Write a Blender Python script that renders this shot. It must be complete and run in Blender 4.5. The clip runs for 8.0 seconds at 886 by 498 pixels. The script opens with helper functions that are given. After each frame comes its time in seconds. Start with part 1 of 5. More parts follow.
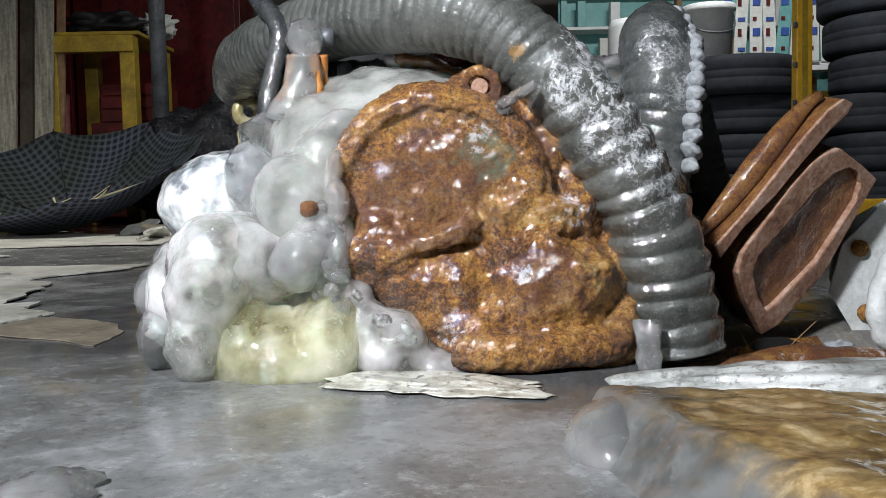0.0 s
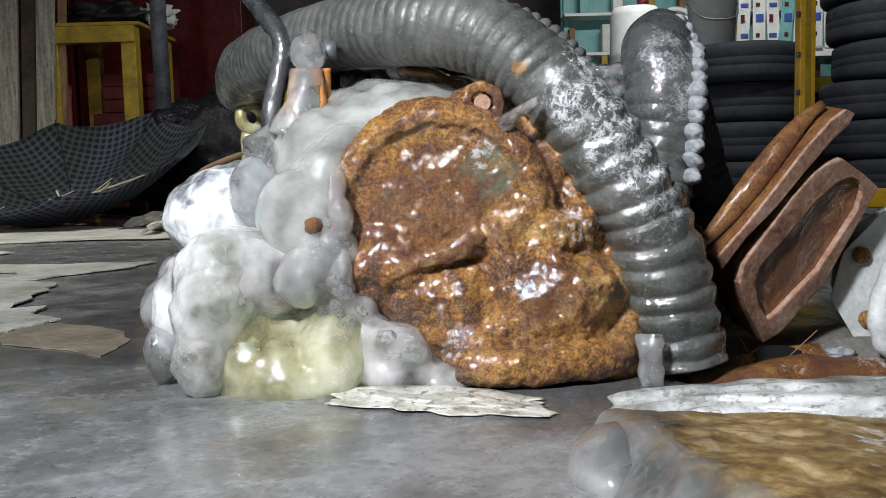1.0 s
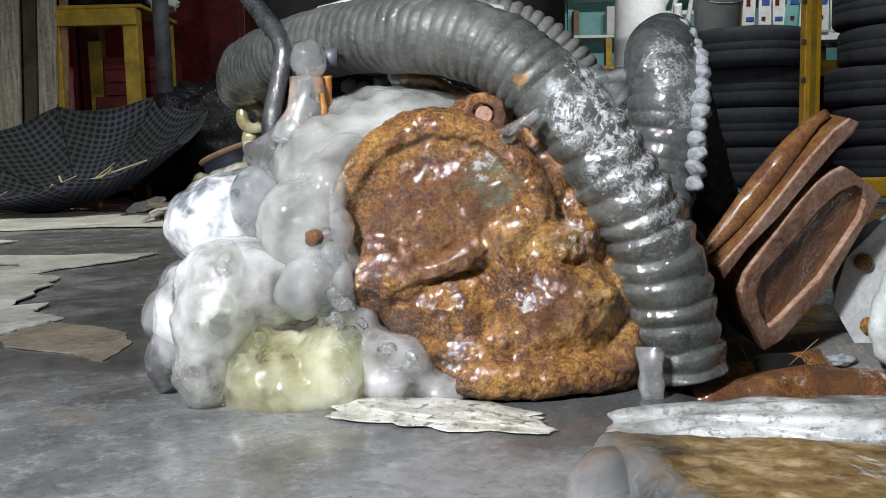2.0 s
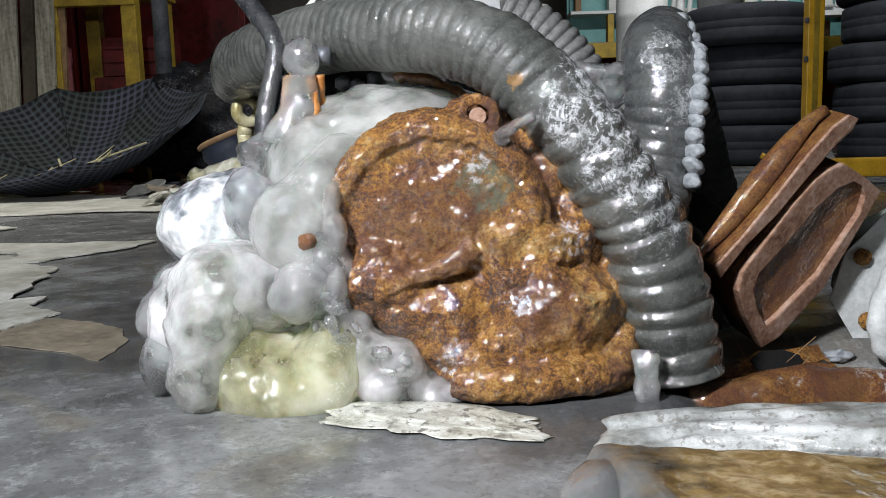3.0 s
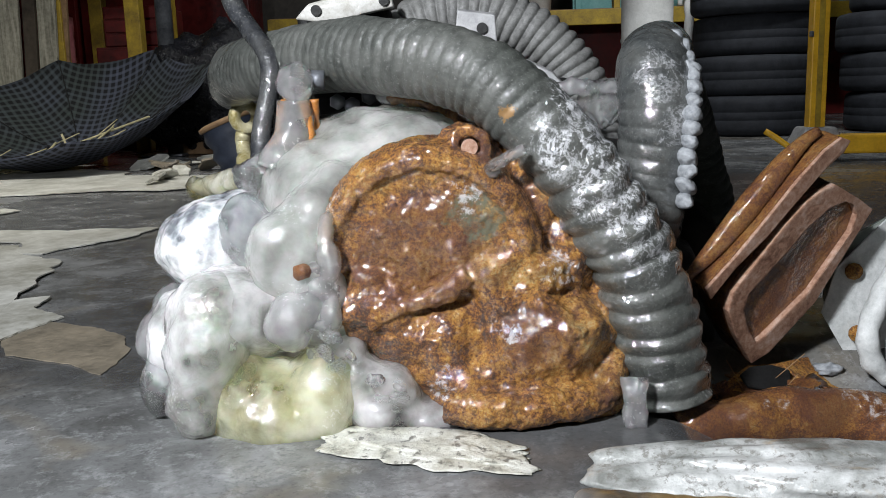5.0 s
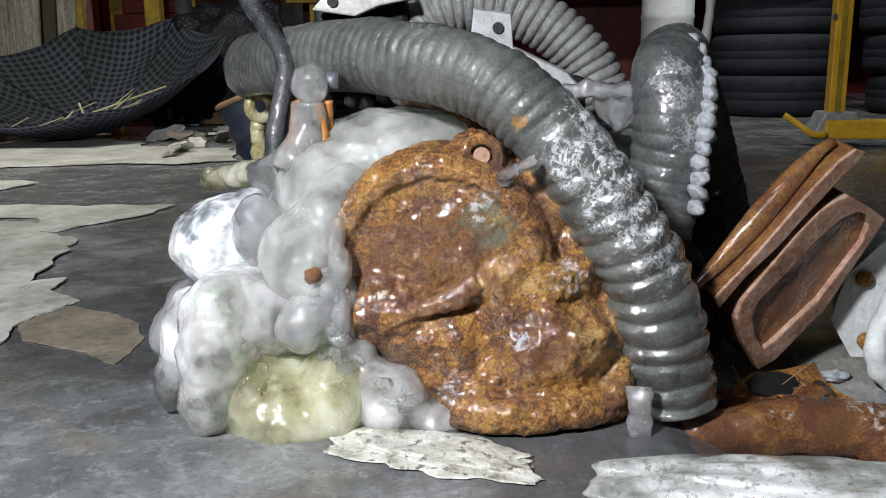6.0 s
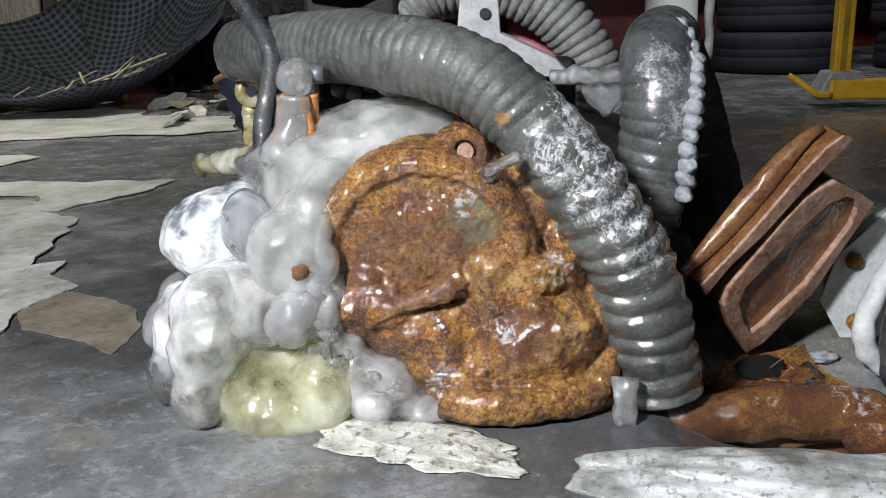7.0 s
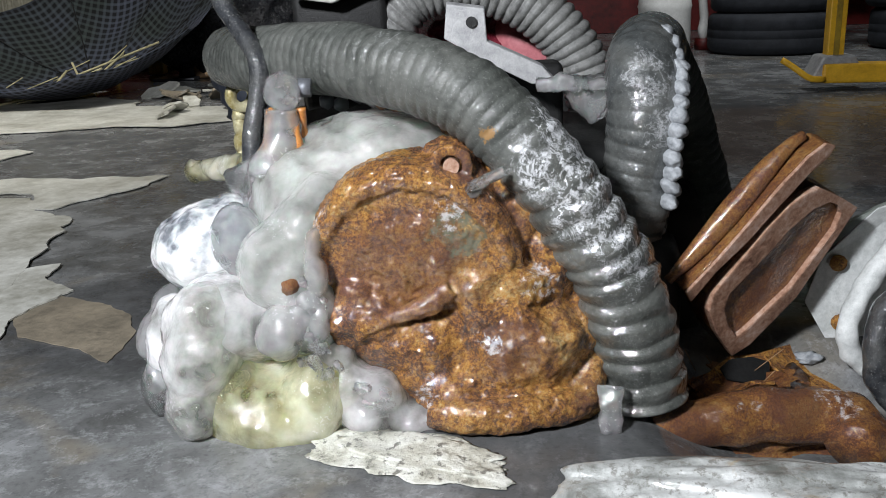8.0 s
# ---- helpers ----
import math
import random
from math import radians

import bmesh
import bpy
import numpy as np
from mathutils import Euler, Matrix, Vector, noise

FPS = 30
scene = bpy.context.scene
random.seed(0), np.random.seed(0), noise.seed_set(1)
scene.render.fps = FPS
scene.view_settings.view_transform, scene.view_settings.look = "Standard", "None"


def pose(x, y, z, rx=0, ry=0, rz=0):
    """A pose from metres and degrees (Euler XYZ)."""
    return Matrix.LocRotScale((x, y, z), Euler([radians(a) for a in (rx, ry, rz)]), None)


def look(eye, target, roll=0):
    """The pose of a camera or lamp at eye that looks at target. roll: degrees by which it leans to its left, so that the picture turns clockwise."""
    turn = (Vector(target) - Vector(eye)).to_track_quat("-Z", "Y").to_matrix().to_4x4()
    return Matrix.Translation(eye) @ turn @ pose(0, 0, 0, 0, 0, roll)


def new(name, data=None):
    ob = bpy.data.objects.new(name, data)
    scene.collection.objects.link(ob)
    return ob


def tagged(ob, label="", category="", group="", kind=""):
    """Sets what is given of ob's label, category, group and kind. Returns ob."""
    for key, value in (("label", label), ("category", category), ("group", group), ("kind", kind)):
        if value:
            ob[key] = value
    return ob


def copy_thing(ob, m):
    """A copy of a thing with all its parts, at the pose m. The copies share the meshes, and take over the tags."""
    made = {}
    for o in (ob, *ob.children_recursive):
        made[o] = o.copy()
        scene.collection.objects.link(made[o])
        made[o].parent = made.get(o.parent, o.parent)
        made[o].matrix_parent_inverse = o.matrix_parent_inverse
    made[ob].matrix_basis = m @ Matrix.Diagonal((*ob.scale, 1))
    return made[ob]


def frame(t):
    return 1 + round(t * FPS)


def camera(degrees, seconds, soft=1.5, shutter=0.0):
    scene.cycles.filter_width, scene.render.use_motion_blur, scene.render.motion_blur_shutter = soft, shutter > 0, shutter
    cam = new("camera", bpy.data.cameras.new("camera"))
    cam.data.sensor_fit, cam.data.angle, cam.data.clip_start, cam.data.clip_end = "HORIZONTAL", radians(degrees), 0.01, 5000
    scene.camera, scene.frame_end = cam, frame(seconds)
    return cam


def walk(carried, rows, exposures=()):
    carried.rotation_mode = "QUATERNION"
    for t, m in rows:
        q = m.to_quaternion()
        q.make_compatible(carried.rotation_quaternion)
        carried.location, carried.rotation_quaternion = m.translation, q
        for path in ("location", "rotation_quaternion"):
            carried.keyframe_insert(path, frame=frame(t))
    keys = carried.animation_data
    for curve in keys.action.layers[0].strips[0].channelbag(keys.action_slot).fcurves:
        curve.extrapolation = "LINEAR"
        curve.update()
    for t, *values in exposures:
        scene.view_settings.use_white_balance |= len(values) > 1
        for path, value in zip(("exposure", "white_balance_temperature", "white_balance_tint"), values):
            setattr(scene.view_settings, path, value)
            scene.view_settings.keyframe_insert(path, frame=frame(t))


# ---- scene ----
cam = camera(53.6, 8.0, soft=0.9)
METRES, EYE, TILT, LEAN, TURN = 0.34, 0.207, -4.0, 1.2, 0.0
ROWS = [
    (0.0, 0.0, 0.0, 0.0, 0.0, 0.0, 0.0),
    (0.5, 0.0061, -0.0112, 0.0412, 0.0, -0.1, -0.21),
    (1.0, -0.0029, -0.0205, 0.1061, 0.17, -1.04, 0.27),
    (1.5, 0.0112, -0.0177, 0.1674, 0.35, -1.54, -0.02),
    (3.0, 0.0334, 0.0145, 0.3073, 0.53, -3.99, 0.38),
    (3.5, 0.0397, 0.0082, 0.3799, 0.42, -4.02, 0.6),
    (4.0, 0.0648, -0.0011, 0.4266, 0.33, -4.46, 0.67),
    (5.5, 0.0807, -0.0154, 0.5999, 1.19, -8.33, 0.77),
    (6.0, 0.0942, -0.0125, 0.6809, 1.99, -8.75, -0.61),
    (6.5, 0.1406, -0.0192, 0.7444, 2.33, -10.34, -0.07),
    (7.0, 0.1737, -0.0073, 0.816, 2.43, -11.61, 0.23),
    (7.5, 0.203, -0.0104, 0.8669, 2.41, -12.82, 0.52),
    (8.0, 0.2129, -0.0223, 0.9409, 2.17, -12.98, 0.81),
]
POSES = [(t, pose(0, 0, EYE, TILT, LEAN, TURN) @ pose(METRES * x, METRES * y, METRES * z, 90 + pitch, roll, yaw)) for t, x, y, z, yaw, pitch, roll in ROWS]
POSES += [
    (1.7, look((0.003, -0.001, 0.271), (-0.013, 1.988, 0.067), -1.3)),
    (2.8, look((0.007, 0.010, 0.304), (-0.014, 1.992, 0.035), -1.3)),
    (4.2, look((0.025, 0.008, 0.359), (0.005, 1.984, 0.049), -2.1)),
    (5.3, look((0.033, 0.011, 0.403), (-0.016, 1.970, 0.001), -1.8)),
]
walk(cam, sorted(POSES, key=lambda row: row[0]))

# ---- world and lamps ----
world = bpy.data.worlds.new("shop_dusk")
scene.world = world
world.use_nodes = True
wbg = world.node_tree.nodes["Background"]
wbg.inputs[0].default_value = (0.72, 0.8, 1.0, 1)
wbg.inputs[1].default_value = 0.006


def area_lamp(name, eye, target, watts, size, colour, size_y=0.0):
    data = bpy.data.lights.new(name, "AREA")
    data.energy, data.size, data.color = watts, size, colour
    if size_y:
        data.shape, data.size_y = "RECTANGLE", size_y
    ob = new(name, data)
    ob.matrix_world = look(eye, target)
    return tagged(ob, "unseen white lamp added outside the view", "work light", kind="structure")


area_lamp("work_light", (-0.68, -0.28, 1.25), (0.1, 1.1, 0.1), 64, 0.15, (0.92, 0.95, 1.0))
# Unseen fill lamps, added to brighten the foreground and the back of the shop.
area_lamp("fill_light", (-0.6, -0.9, 2.6), (0.1, 1.6, 0.0), 8, 1.2, (0.86, 0.94, 1.0), 0.15)
area_lamp("fill_light", (1.6, 4.6, 3.1), (1.8, 7.2, 1.4), 85, 1.2, (0.95, 0.98, 1.0), 0.15)
# Narrow fill added for the umbrella and the pale sheets at the left.
area_lamp("fill_light", (-1.8, 2.6, 3.0), (-1.9, 3.7, 0.0), 30, 1.2, (1.0, 0.98, 0.92), 0.15).data.spread = radians(95)

# ---- materials ----


class Mat:
    """A node material with short ways to add the usual nodes."""

    def __init__(self, name, rough=0.5, metal=0.0, colour=(0.5, 0.5, 0.5), coat=0.0, trans=0.0, ior=1.45):
        self.m = bpy.data.materials.new(name)
        self.m.use_nodes = True
        self.t = self.m.node_tree
        self.b = self.t.nodes["Principled BSDF"]
        self.set("Roughness", rough), self.set("Metallic", metal), self.set("Base Color", (*colour, 1))
        self.set("Coat Weight", coat), self.set("Coat Roughness", 0.06)
        self.set("Transmission Weight", trans), self.set("IOR", ior)
        self.coord = self.t.nodes.new("ShaderNodeTexCoord").outputs["Object"]

    def set(self, key, value):
        self.b.inputs[key].default_value = value

    def link(self, a, b):
        self.t.links.new(a, b)

    def noise(self, scale, detail=4.0, rough=0.55, distort=0.0, stretch=None):
        n = self.t.nodes.new("ShaderNodeTexNoise")
        n.inputs["Scale"].default_value, n.inputs["Detail"].default_value = scale, detail
        n.inputs["Roughness"].default_value, n.inputs["Distortion"].default_value = rough, distort
        src = self.coord
        if stretch:
            mp = self.t.nodes.new("ShaderNodeMapping")
            mp.inputs["Scale"].default_value = stretch
            self.link(src, mp.inputs[0])
            src = mp.outputs[0]
        self.link(src, n.inputs["Vector"])
        return n.outputs["Fac"]

    def voronoi(self, scale, feature="F1"):
        n = self.t.nodes.new("ShaderNodeTexVoronoi")
        n.feature = feature
        n.inputs["Scale"].default_value = scale
        self.link(self.coord, n.inputs["Vector"])
        return n.outputs["Distance"]

    def ramp(self, fac, *stops):
        r = self.t.nodes.new("ShaderNodeValToRGB")
        el = r.color_ramp.elements
        while len(el) < len(stops):
            el.new(0.5)
        for e, (p, c) in zip(el, stops):
            e.position = p
            e.color = (*c, 1) if isinstance(c, tuple) else (c, c, c, 1)
        self.link(fac, r.inputs[0])
        return r.outputs[0]

    def mix(self, fac, a, b, mode="MIX"):
        n = self.t.nodes.new("ShaderNodeMix")
        n.data_type, n.blend_type = "RGBA", mode
        for sock, v in ((n.inputs[0], fac), (n.inputs[6], a), (n.inputs[7], b)):
            if isinstance(v, (int, float)):
                sock.default_value = v
            elif isinstance(v, tuple):
                sock.default_value = (*v, 1)
            else:
                self.link(v, sock)
        return n.outputs[2]

    def spot(self, at, radius, ragged=0.6, scale=60.0):
        """1 near a place, 0 away from it, with a ragged border."""
        n = self.t.nodes.new("ShaderNodeVectorMath")
        n.operation = "DISTANCE"
        self.link(self.coord, n.inputs[0])
        n.inputs[1].default_value = at
        d = self.math("DIVIDE", n.outputs["Value"], radius)
        d = self.math("ADD", d, self.math("MULTIPLY", self.math("SUBTRACT", self.noise(scale, 5, 0.7), 0.5), ragged * 4))
        return self.ramp(d, (0.75, 1.0), (1.0, 0.0))

    def math(self, op, a, b):
        n = self.t.nodes.new("ShaderNodeMath")
        n.operation = op
        for sock, v in zip(n.inputs, (a, b)):
            if isinstance(v, (int, float)):
                sock.default_value = v
            else:
                self.link(v, sock)
        return n.outputs[0]

    def bump(self, height, strength, dist, to="Normal", base=None):
        n = self.t.nodes.new("ShaderNodeBump")
        n.inputs["Strength"].default_value, n.inputs["Distance"].default_value = strength, dist
        self.link(height, n.inputs["Height"])
        if base:
            self.link(base, n.inputs["Normal"])
        self.link(n.outputs[0], self.b.inputs[to])
        return n.outputs[0]

    def to(self, key, sock):
        self.link(sock, self.b.inputs[key])


def plain(name, a, b, scale=20.0, rough=0.6, metal=0.0, bump=0.3, coat=0.0, dist=0.004, stretch=None):
    """A worn surface between two colours, with fine relief."""
    k = Mat(name, rough, metal, coat=coat)
    n, f = k.noise(scale, 5, 0.65, 0.3, stretch), k.noise(scale * 7, 4, 0.7)
    k.to("Base Color", k.ramp(k.mix(0.35, n, f), (0.35, a), (0.65, b)))
    k.to("Roughness", k.ramp(f, (0.3, max(rough - 0.12, 0.03)), (0.7, min(rough + 0.12, 1.0))))
    k.bump(f, bump, dist)
    return k.m


def ice_material(name, tint, milk, clear=0.9, haze=0.5, rough=0.04, cloud=9.0, lo=0.4, hi=0.64, ripple=0.4, glow=0.03):
    """Ice: clear where the clouding noise is low, milky with trapped air where it is high, under a wet skin."""
    k = Mat(name, rough, ior=1.31, coat=1.0)
    n = k.mix(0.3, k.noise(cloud, 2, 0.5, 0.3), k.noise(cloud * 3.2, 4, 0.55, 0.2))
    c = k.ramp(n, (lo, 0.0), (hi, 1.0))
    bubbles = k.ramp(k.math("MULTIPLY", k.noise(260, 2, 0.5), k.noise(13, 2)), (0.38, 0.0), (0.44, 0.35))
    k.to("Base Color", k.mix(bubbles, k.mix(c, tint, milk), (0.97, 0.98, 0.98)))
    k.to("Transmission Weight", k.math("SUBTRACT", k.ramp(n, (lo, clear), (hi, haze)), k.math("MULTIPLY", bubbles, 0.4)))
    k.to("Roughness", k.ramp(n, (lo, rough), (hi, rough + 0.22)))
    k.set("Subsurface Weight", 1.0)
    k.set("Subsurface Radius", (0.9, 1.0, 0.95))
    k.set("Subsurface Scale", glow)
    k.set("Coat Roughness", 0.04)
    k.set("Coat IOR", 2.1)
    k.bump(k.noise(16, 1, 0.5, 0.2), 0.1, 0.006)
    k.bump(k.mix(0.4, k.noise(24, 2, 0.5, 0.8), k.noise(85, 3, 0.55, 0.5)), ripple * 1.3, 0.012, "Coat Normal")
    return k.m


ICE_CLEAR = ice_material("ice_clear", (0.93, 0.96, 0.97), (0.95, 0.97, 0.97), 0.94, 0.72, 0.02, ripple=0.6)
ICE_GREEN = ice_material("ice_green", (0.95, 0.97, 0.86), (0.98, 0.99, 0.95), 0.86, 0.13, 0.02, 12.0, 0.4, 0.61, 0.9, 0.06)
ICE_TONGUE = ice_material("ice_tongue", (0.95, 0.97, 0.84), (0.97, 0.98, 0.92), 0.9, 0.3, 0.015, 11.0, 0.4, 0.63, 0.95, 0.06)
ICE_MILKY = ice_material("ice_milky", (0.84, 0.86, 0.79), (0.9, 0.92, 0.87), 0.84, 0.42, 0.04, 9.0, 0.38, 0.65, 0.65, 0.05)
ICE_WHITE = ice_material("ice_white", (0.78, 0.83, 0.93), (0.92, 0.93, 0.96), 0.8, 0.1, 0.03, 24.0, 0.4, 0.56, 0.7)
ICE_YELLOW = ice_material("ice_yellow", (0.93, 0.87, 0.45), (0.96, 0.93, 0.66), 0.88, 0.34, 0.02, 10.0, 0.4, 0.64, 0.95, 0.06)


def rust_material(name, wet=1.0, dark=0.0, scale=1.0, frost=(), green=(), dim=(), red=0.0):
    k = Mat(name, 0.55, coat=wet)
    big, mid, fine = k.noise(9 * scale, 4, 0.6, 1.0), k.noise(62 * scale, 8, 0.78, 0.4), k.noise(300 * scale, 5, 0.75)
    c = k.ramp(k.mix(0.4, k.mix(0.5, big, mid), fine), (0.41, (0.035, 0.015, 0.01)), (0.46, (0.14, 0.05, 0.018)), (0.5, (0.35, 0.145, 0.025)), (0.545, (0.5, 0.25, 0.045)), (0.61, (0.58, 0.42, 0.18)))
    c = k.mix(k.ramp(k.noise(130 * scale, 5, 0.7, 0.6), (0.37, 0.7), (0.49, 0.0)), c, (0.045, 0.02, 0.012))
    c = k.mix(k.ramp(k.noise(13 * scale, 5, 0.65, 1.2), (0.54, 0.0), (0.68, 0.75)), c, (0.1, 0.036, 0.026))
    c = k.mix(k.ramp(k.noise(400 * scale, 3, 0.6), (0.62, 0.0), (0.72, 0.45)), c, (0.6, 0.42, 0.22))
    if red:
        c = k.mix(red, c, (0.17, 0.045, 0.014))
    if dark:
        c = k.mix(dark, c, (0.05, 0.024, 0.014))
    for at, r in dim:
        c = k.mix(k.math("MULTIPLY", k.spot(at, r, 0.4, 14), 0.55), c, (0.1, 0.034, 0.018))
    for at, r in green:
        c = k.mix(k.math("MULTIPLY", k.spot(at, r, 0.6, 40), k.ramp(k.noise(90, 4, 0.7), (0.4, 0.2), (0.56, 0.85))), c, (0.12, 0.13, 0.085))
    # White specks for frost and for clustered glints, both put into the colour.
    for at, r in frost:
        m = k.math("MULTIPLY", k.spot(at, r, 0.7, 45), k.ramp(k.noise(85, 5, 0.78, 0.0), (0.5, 0.0), (0.62, 0.55)))
        c = k.mix(m, c, (0.88, 0.89, 0.91))
    k.to("Base Color", c)
    k.to("Roughness", k.ramp(mid, (0.3, 0.45), (0.7, 0.8)))
    k.bump(k.mix(0.4, mid, fine), 0.8, 0.006)
    if wet:
        k.bump(k.mix(0.5, k.noise(44, 4, 0.6, 0.8), k.noise(14, 2)), 0.7, 0.013, "Coat Normal")
        k.to("Coat Weight", k.ramp(k.noise(21, 3, 0.6, 0.5), (0.4, 0.4 * wet), (0.54, wet)))
        k.set("Coat IOR", 1.95)
        k.set("Coat Roughness", 0.07)
    return k.m


RUST_CAST = rust_material("rust_casting", 1.0, 0.2, 1.0,
    (((0.038, 1.010, 0.265), 0.022), ((0.146, 1.015, 0.179), 0.032), ((0.080, 0.985, 0.111), 0.02), ((0.004, 0.990, 0.041), 0.022), ((-0.119, 1.020, 0.257), 0.02)),
    (((0.053, 1.010, 0.245), 0.034),), (((-0.020, 1.010, 0.203), 0.085), ((0.108, 0.980, 0.100), 0.04)))
RUST_PIPE = rust_material("rust_pipe", 1.0, 0.25, 1.2, red=0.35, dim=(((0.475, 1.030, 0.008), 0.05), ((0.340, 1.020, -0.012), 0.04)), frost=(((0.527, 1.040, 0.01), 0.032), ((0.409, 1.020, 0.006), 0.02)))
RUST_WET = rust_material("rust_wet", 1.0, 0.15, red=0.45)
RUST_DRY = rust_material("rust_dry", 0.15, 0.1)
RUST_STUD = rust_material("rust_stud", 0.6, 0.2, red=0.75)
RUST_DARK = rust_material("rust_dark", 0.8, 0.35, red=0.4)


# Paler, pinkish rust: the light on the pulley's edges is put into the colour.
def rust_edge_material():
    k = Mat("rust_pale_edge", 0.75)
    n = k.noise(120, 6, 0.7)
    k.to("Base Color", k.ramp(k.mix(0.4, n, k.noise(24, 4)), (0.35, (0.13, 0.055, 0.032)), (0.5, (0.34, 0.19, 0.125)), (0.65, (0.5, 0.36, 0.29))))
    k.bump(n, 0.5, 0.003)
    return k.m


RUST_EDGE = rust_edge_material()


def duct_material(name, base, frost, wet=1.0, patch=0.6, near=(), stain=(), dull=()):
    """Ribbed rubber under a skin of ice, with patches and veins of frost; dull: where the skin is dry rime."""
    k = Mat(name, 0.5, coat=wet)
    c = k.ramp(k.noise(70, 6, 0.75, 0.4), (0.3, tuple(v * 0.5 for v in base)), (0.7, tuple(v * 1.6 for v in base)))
    c = k.mix(k.ramp(k.noise(300, 3, 0.7), (0.58, 0.0), (0.7, 0.3)), c, (0.4, 0.4, 0.38))
    c = k.mix(k.ramp(k.noise(14, 4, 0.6, 0.5), (0.42, 0.0), (0.62, 0.3)), c, (0.2, 0.2, 0.185))
    f = k.ramp(k.math("MULTIPLY", k.noise(12, 2, 0.5), k.noise(60, 6, 0.78, 1.2)), (patch * 0.5, 0.0), (patch * 0.62, frost))
    c = k.mix(f, c, (0.7, 0.71, 0.73))
    vein = k.ramp(k.noise(34, 5, 0.62, 0.9), (0.47, 0.0), (0.495, 1.0), (0.505, 1.0), (0.53, 0.0))
    for at, r, amount in near:
        grain = k.ramp(k.noise(60, 7, 0.82, 0.0), (0.51, 0.0), (0.6, amount))
        m = k.math("MULTIPLY", k.spot(at, r, 0.6, 22), k.math("MAXIMUM", grain, k.math("MULTIPLY", vein, amount * 0.5)))
        c = k.mix(m, c, (0.86, 0.87, 0.9))
    for at, r in stain:
        c = k.mix(k.math("MULTIPLY", k.spot(at, r, 1.0, 90), 0.6), c, (0.36, 0.18, 0.04))
    k.to("Base Color", c)
    k.bump(k.noise(200, 4, 0.6), 0.4, 0.003)
    if wet > 0.1:
        k.bump(k.mix(0.4, k.noise(36, 3, 0.5, 0.6), k.noise(95, 2, 0.5)), 0.85, 0.01, "Coat Normal")
        w = k.ramp(k.noise(24, 2, 0.5), (0.36, 0.6 * wet), (0.5, wet))
        for at, r in dull:
            w = k.math("MULTIPLY", w, k.math("SUBTRACT", 1.0, k.math("MULTIPLY", k.spot(at, r, 0.2, 14), 0.85)))
        k.to("Coat Weight", w)
    k.set("Coat Roughness", 0.06)
    k.set("Coat IOR", 2.0 if wet > 0.5 else 1.5)
    return k.m


DUCT = duct_material("iced_duct", (0.06, 0.064, 0.058), 0.3, 1.0, 0.85, (((0.19, 1.020, 0.33), 0.07, 0.75), ((0.215, 1.010, 0.28), 0.065, 0.7), ((0.165, 1.030, 0.377), 0.04, 0.8), ((0.245, 1.010, 0.215), 0.05, 0.5), ((0.16, 0.990, 0.307), 0.04, 0.45)), (((0.086, 1.000, 0.359), 0.009),), (((-0.02, 1.1, 0.43), 0.13), ((-0.17, 1.24, 0.43), 0.15), ((0.08, 1.04, 0.39), 0.07)))
DUCT_DARK = duct_material("dark_duct", (0.055, 0.06, 0.06), 0.2, 1.0, 0.85, (((0.300, 1.18, 0.400), 0.045, 0.4), ((0.325, 1.18, 0.33), 0.03, 0.4)))
# Darkened duct rubber: the rear leg's shade is put into the colour.
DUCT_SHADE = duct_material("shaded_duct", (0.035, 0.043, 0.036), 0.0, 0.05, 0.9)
HOSE_GREY = duct_material("grey_hose", (0.2, 0.2, 0.195), 0.2, 0.05, 0.8)
TUBE_BLACK = duct_material("black_tube", (0.024, 0.026, 0.03), 0.4, 1.0, 0.8)


def frost_material():
    k = Mat("frost", 0.55)
    n = k.noise(90, 5, 0.7)
    k.to("Base Color", k.ramp(n, (0.3, (0.2, 0.215, 0.23)), (0.65, (0.42, 0.435, 0.455))))
    k.set("Subsurface Weight", 0.2)
    k.set("Subsurface Radius", (0.01, 0.01, 0.01))
    k.bump(n, 0.6, 0.004)
    return k.m


FROST = frost_material()


